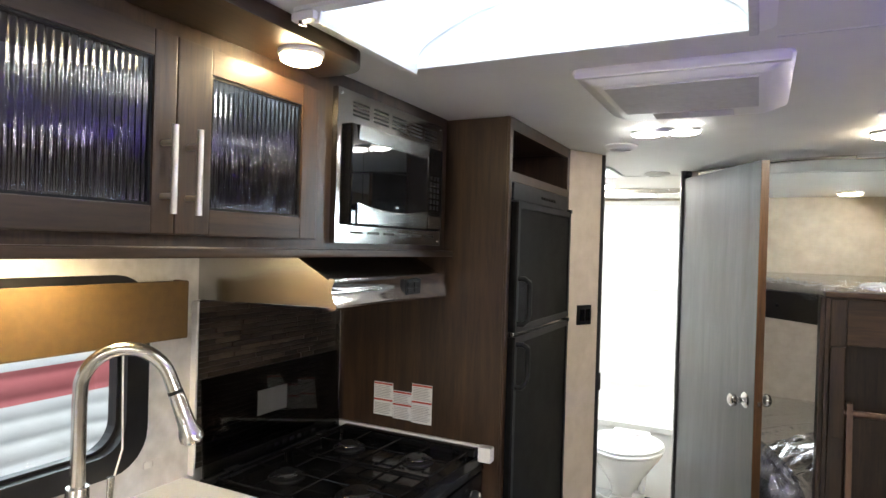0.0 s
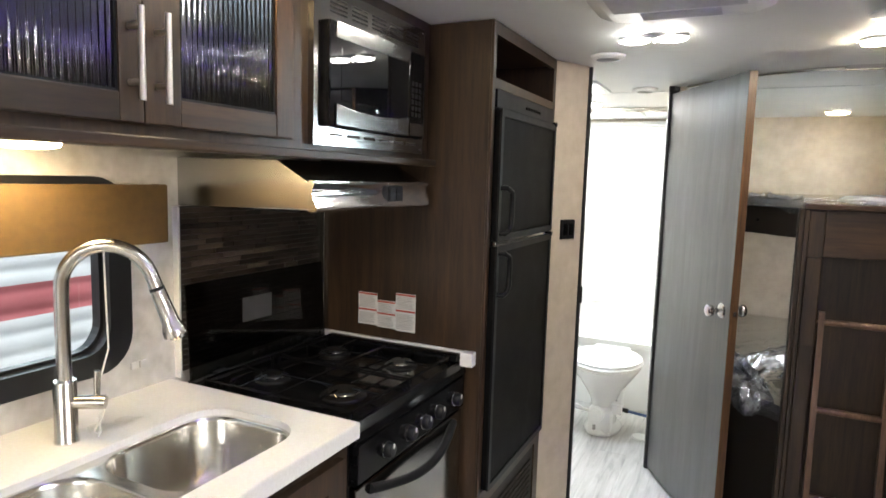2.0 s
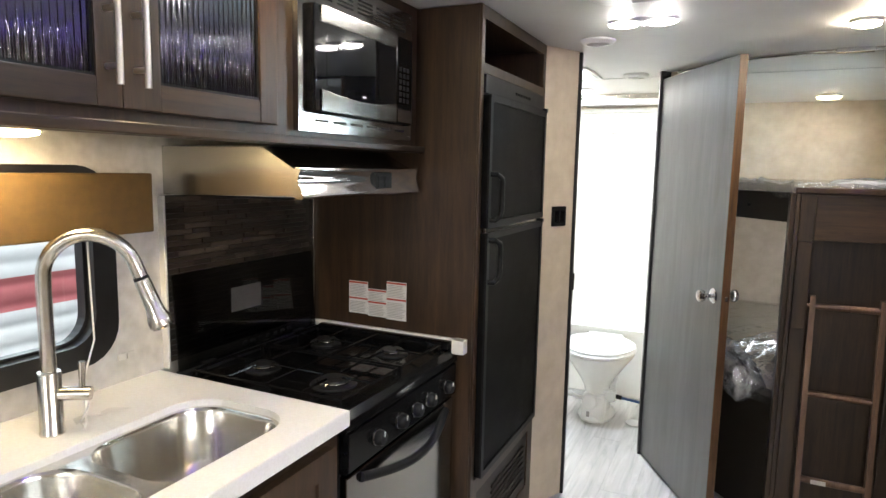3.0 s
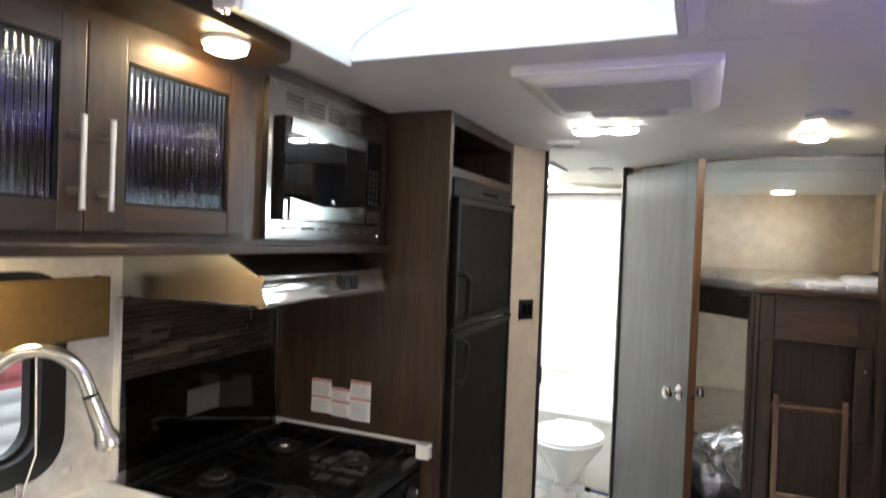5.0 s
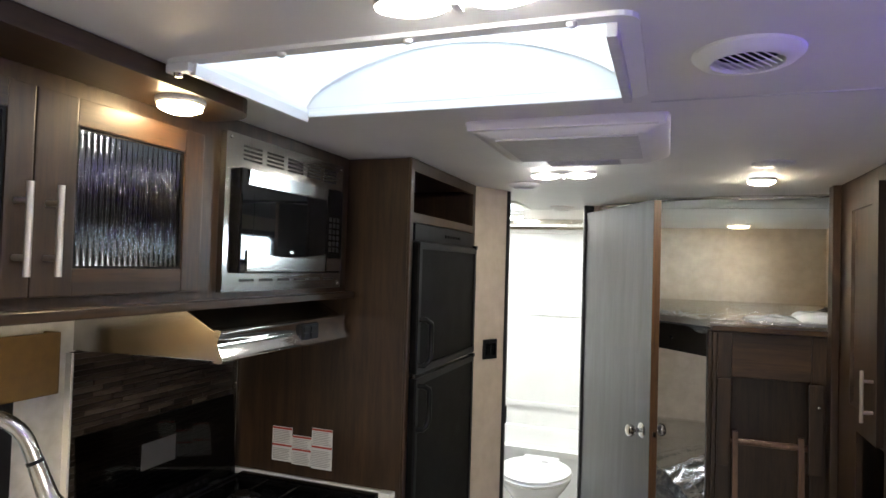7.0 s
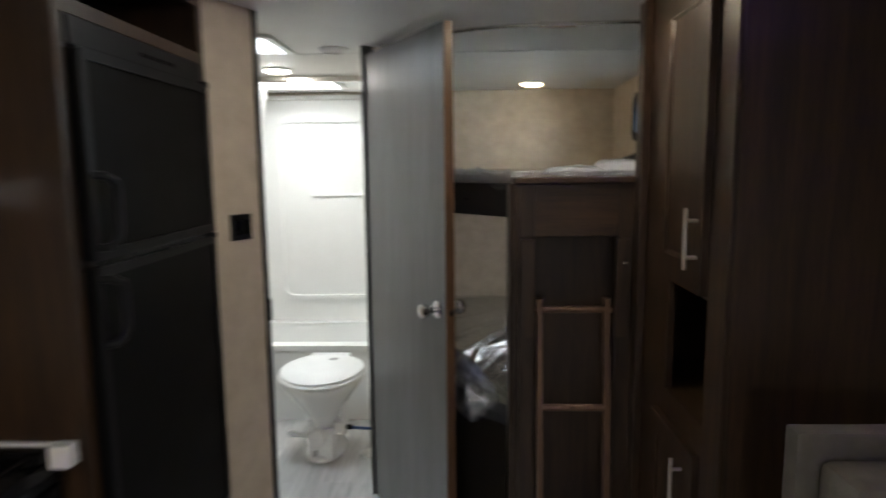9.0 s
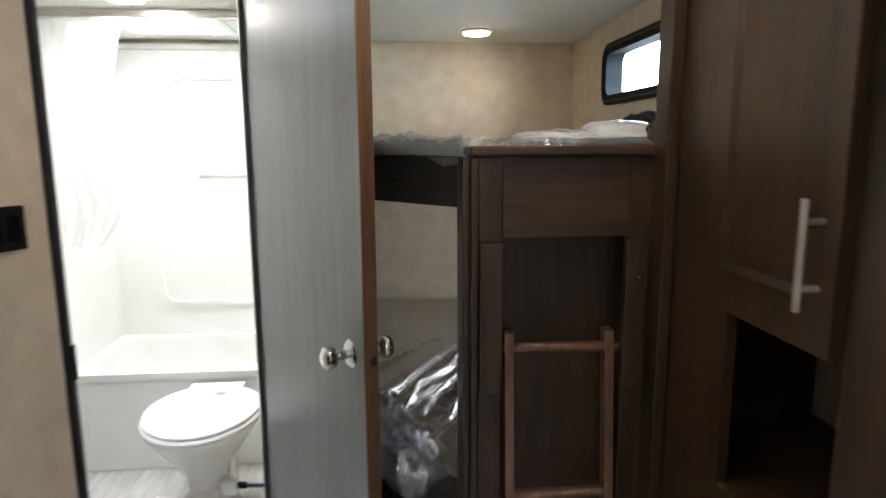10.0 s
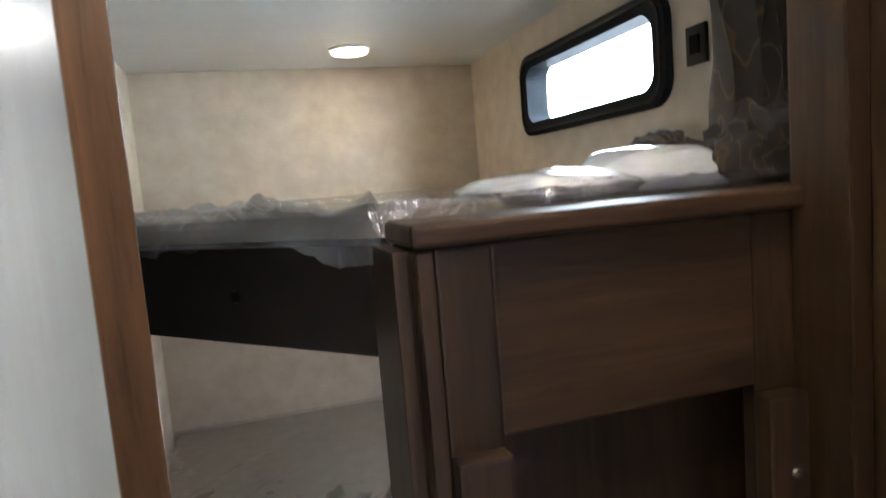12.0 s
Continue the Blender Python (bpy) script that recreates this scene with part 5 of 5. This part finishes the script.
def shower_cloth(u, v):
    """Gathered near the top, pinched at half height, flaring once before the hem."""
    w = np.interp(v, (0.0, 0.10, 0.20, 0.28, 0.42, 0.75, 1.0), (0.20, 0.27, 0.30, 0.27, 0.22, 0.30, 0.34))
    return (XW + 0.03 + w * u, 4.46 + 0.016 * math.sin(u * 30 + 2 * v) * (0.4 + 0.6 * u), 1.02 + 0.90 * v)


solid("shower_curtain", sheet(60, 24, shower_cloth), "shower_cloth", "white shower curtain gathered at the wall", "shower curtain", smooth=True)

tx, ty = -0.755, 4.10
wc = thing("toilet", (tx, ty, 0), "white porcelain pedal-flush toilet with closed lid", "toilet")


def oval(cx, cy, a, b, z, egg=0.15, n=32):
    a, b = a * 1.1, b * 1.08
    return [(cx + a * math.cos(q) * (1 + egg * 0.5 * math.sin(q)), cy + b * math.sin(q), z) for q in [2 * math.pi * k / n for k in range(n)]]


prof = ((0.098, 0.150, 0.0, 0.02), (0.100, 0.152, 0.012, 0.02), (0.090, 0.138, 0.030, 0.02), (0.070, 0.105, 0.045, 0.02), (0.066, 0.095, 0.14, 0.015), (0.070, 0.095, 0.19, 0.01), (0.092, 0.118, 0.24, 0.0), (0.132, 0.160, 0.31, -0.01), (0.172, 0.200, 0.37, -0.015), (0.190, 0.222, 0.402, -0.015), (0.192, 0.225, 0.415, -0.015))
part("bowl", loft([oval(tx, ty + o, a, b, z) for a, b, z, o in prof]), "porcelain", wc, smooth=True)
part("seat", loft([oval(tx, ty - 0.015, a, b, z) for a, b, z in ((0.185, 0.218, 0.4165), (0.196, 0.230, 0.420), (0.198, 0.232, 0.430), (0.190, 0.224, 0.438))]), "plastic", wc, smooth=True)
ld = part("lid", loft([oval(tx, ty - 0.012, a, b, z) for a, b, z in ((0.185, 0.218, 0.4395), (0.193, 0.226, 0.442), (0.192, 0.225, 0.450), (0.175, 0.207, 0.460), (0.10, 0.12, 0.465), (0.01, 0.01, 0.466))]), "plastic", wc, "white closed lid", smooth=True)
part("sticker", box(tx + 0.020, tx + 0.062, ty + 0.085, ty + 0.118, 0.462, 0.4665, 0), "label_grey", ld, "small grey sticker")
part("hinge_block", box(tx - 0.11, tx + 0.11, ty + 0.18, ty + 0.235, 0.40, 0.462, 0.012, 3), "plastic", wc)
part("foot_block", box(tx - 0.062, tx + 0.070, ty - 0.125, ty - 0.03, 0.0, 0.155, 0.014, 3), "plastic", wc, "boxy flush valve housing", smooth=True)
pd = part("pedal_hub", lathe([(0.046, 0.0), (0.046, 0.026), (0.041, 0.032), (0.012, 0.034), (0.001, 0.034)], 24, pose(tx - 0.012, ty - 0.122, 0.130, 90)), "plastic", wc, smooth=True)
part("pedal", tube([(tx - 0.03, ty - 0.142, 0.145), (tx - 0.085, ty - 0.146, 0.152), (tx - 0.13, ty - 0.15, 0.166), (tx - 0.150, ty - 0.15, 0.170)], [0.012, 0.010, 0.017, 0.006], 12), "plastic", pd, smooth=True)
part("slot", box(tx - 0.030, tx - 0.012, ty - 0.128, ty - 0.120, 0.030, 0.062, 0.001, 1), "label_grey", pd)
part("valve", box(tx + 0.060, tx + 0.125, ty - 0.075, ty - 0.015, 0.125, 0.185, 0.010, 3), "plastic", wc, smooth=True)
part("valve_pipe", tube([(tx + 0.112, ty - 0.045, 0.18), (tx + 0.116, ty - 0.045, 0.26), (tx + 0.112, ty + 0.0, 0.315)], 0.013, 12), "plastic", wc, smooth=True)
hs = part("hose", tube([(tx + 0.155, ty - 0.050, 0.152), (tx + 0.20, ty - 0.045, 0.146), (tx + 0.27, ty - 0.02, 0.130)], 0.008, 10), "hose_blue", wc, "thin blue water hose", smooth=True)
part("hose_nut", tube([(tx + 0.120, ty - 0.050, 0.156), (tx + 0.158, ty - 0.050, 0.152)], 0.013, 12), "black", hs, "black hose nut", smooth=True)
solid("floor_flange", lathe([(0.052, 0.0), (0.050, 0.006), (0.030, 0.012), (0.001, 0.013)], 24, pose(tx + 0.235, ty - 0.03, 0.0005)), "plastic", "round white pipe flange on the bathroom floor", "flange", smooth=True)

# ---- outside the kitchen window ----
tr = thing("parked_trailer", (-3.2, 1.5, -0.75), "pale ribbed aluminium trailer with a red stripe", "trailer")


def siding(z0, z1, pitch=0.1):
    n = max(4, round((z1 - z0) / pitch) * 8)
    return sheet(2, n, lambda u, v: (-3.10 + 0.009 * abs(math.sin(math.pi * (z0 + (z1 - z0) * v) / pitch)), -4 + 12 * u, z0 + (z1 - z0) * v))


part("lower_wall", siding(-0.3, 0.775), "siding", tr, smooth=True)
part("stripe", siding(0.775, 0.935), "stripe", tr, "faded red stripe", smooth=True)
part("upper_wall", siding(0.935, 2.6), "siding", tr, smooth=True)
part("body", box(-5.4, -3.12, -4, 8, -0.3, 2.6, 0.05), "siding", tr)
part("chassis", box(-5.2, -3.3, -3.5, 7.5, -0.75, -0.3, 0.02), "black", tr)

# ---- unseen openings behind the camera ----
# window_4 is added only as the opening for the front fill lamp
for name, box_rows in (("window_3", ("x", -0.05, 1.15)), ("window_4", ("y", -0.85, 0.35))):
    ax, a, b = box_rows
    w = thing(name, (XE, 0.55, 1.02) if ax == "x" else (-0.25, YS, 1.02), "black-framed side window" if ax == "x" else "unseen black-framed front window added to let in fill light", "window", kind="structure")
    p0 = (XE - 0.016, XE + 0.052) if ax == "x" else (YS - 0.052, YS + 0.016)
    part("window_frame", ring_prism(round_rect(a - 0.04, b + 0.04, 0.98, 1.66, 0.09), round_rect(a + 0.02, b - 0.02, 1.04, 1.60, 0.07), ax, *p0), "rubber", w, "black frame")

# ---- floor planks ----
plank_mesh = bpy.data.meshes.new("plank")
bm = box(-0.0748, 0.0748, -0.4497, 0.4497, -0.005, 0.0, 0.0005, 1)
bm.to_mesh(plank_mesh)
bm.free()
plank_mesh.materials.append(M["floor"])
for i in range(16):
    for j in range(9):
        y = YS + 0.45 + 0.9 * (j - 0.36 * (i % 2))
        if YS + 0.44 < y < YN - 0.40:
            ob = new("plank", plank_mesh)
            ob.parent = floor
            ob.location = (XW + 0.075 + 0.15 * i, y, 0.0)

# ---- mosaic strips of the backsplash ----
bs = tagged(part("backsplash", box(XW, XW + 0.011, 1.560, 2.198, 0.935, 1.392, 0), "grout"), "brown strip-stone mosaic backsplash behind the stove", "backsplash", kind="structure")
solid("backsplash_edge_trim", box(XW, XW + 0.021, 1.552, 1.559, 0.921, 1.392, 0.001), "trimwhite", "thin pale edge trim of the backsplash", "trim", kind="structure")
solid("backsplash_corner_trim", box(XW + 0.0115, XW + 0.030, 2.186, 2.198, 0.936, 1.392, 0.002), "nickel", "thin metal corner trim of the backsplash", "trim", kind="structure")
strips = {}
for n in (4, 6, 9, 12):
    me = bpy.data.meshes.new("tile")
    bm = box(0, 0.008, 0, 0.0105 * n - 0.0012, 0, 0.0138, 0.001, 1)
    bm.to_mesh(me)
    bm.free()
    me.materials.append(M["tile"])
    strips[n] = me
rng = random.Random(4)
for r in range(30):
    y, z = 1.5605, 0.937 + 0.0151 * r
    while True:
        n = rng.choice((4, 6, 6, 9, 9, 12))
        if y + 0.0105 * n > 2.187:
            break
        ob = new("tile", strips[n])
        ob.parent = bs
        ob.location = (XW + 0.011 - 0.004 * rng.random(), y, z)
        y += 0.0105 * n
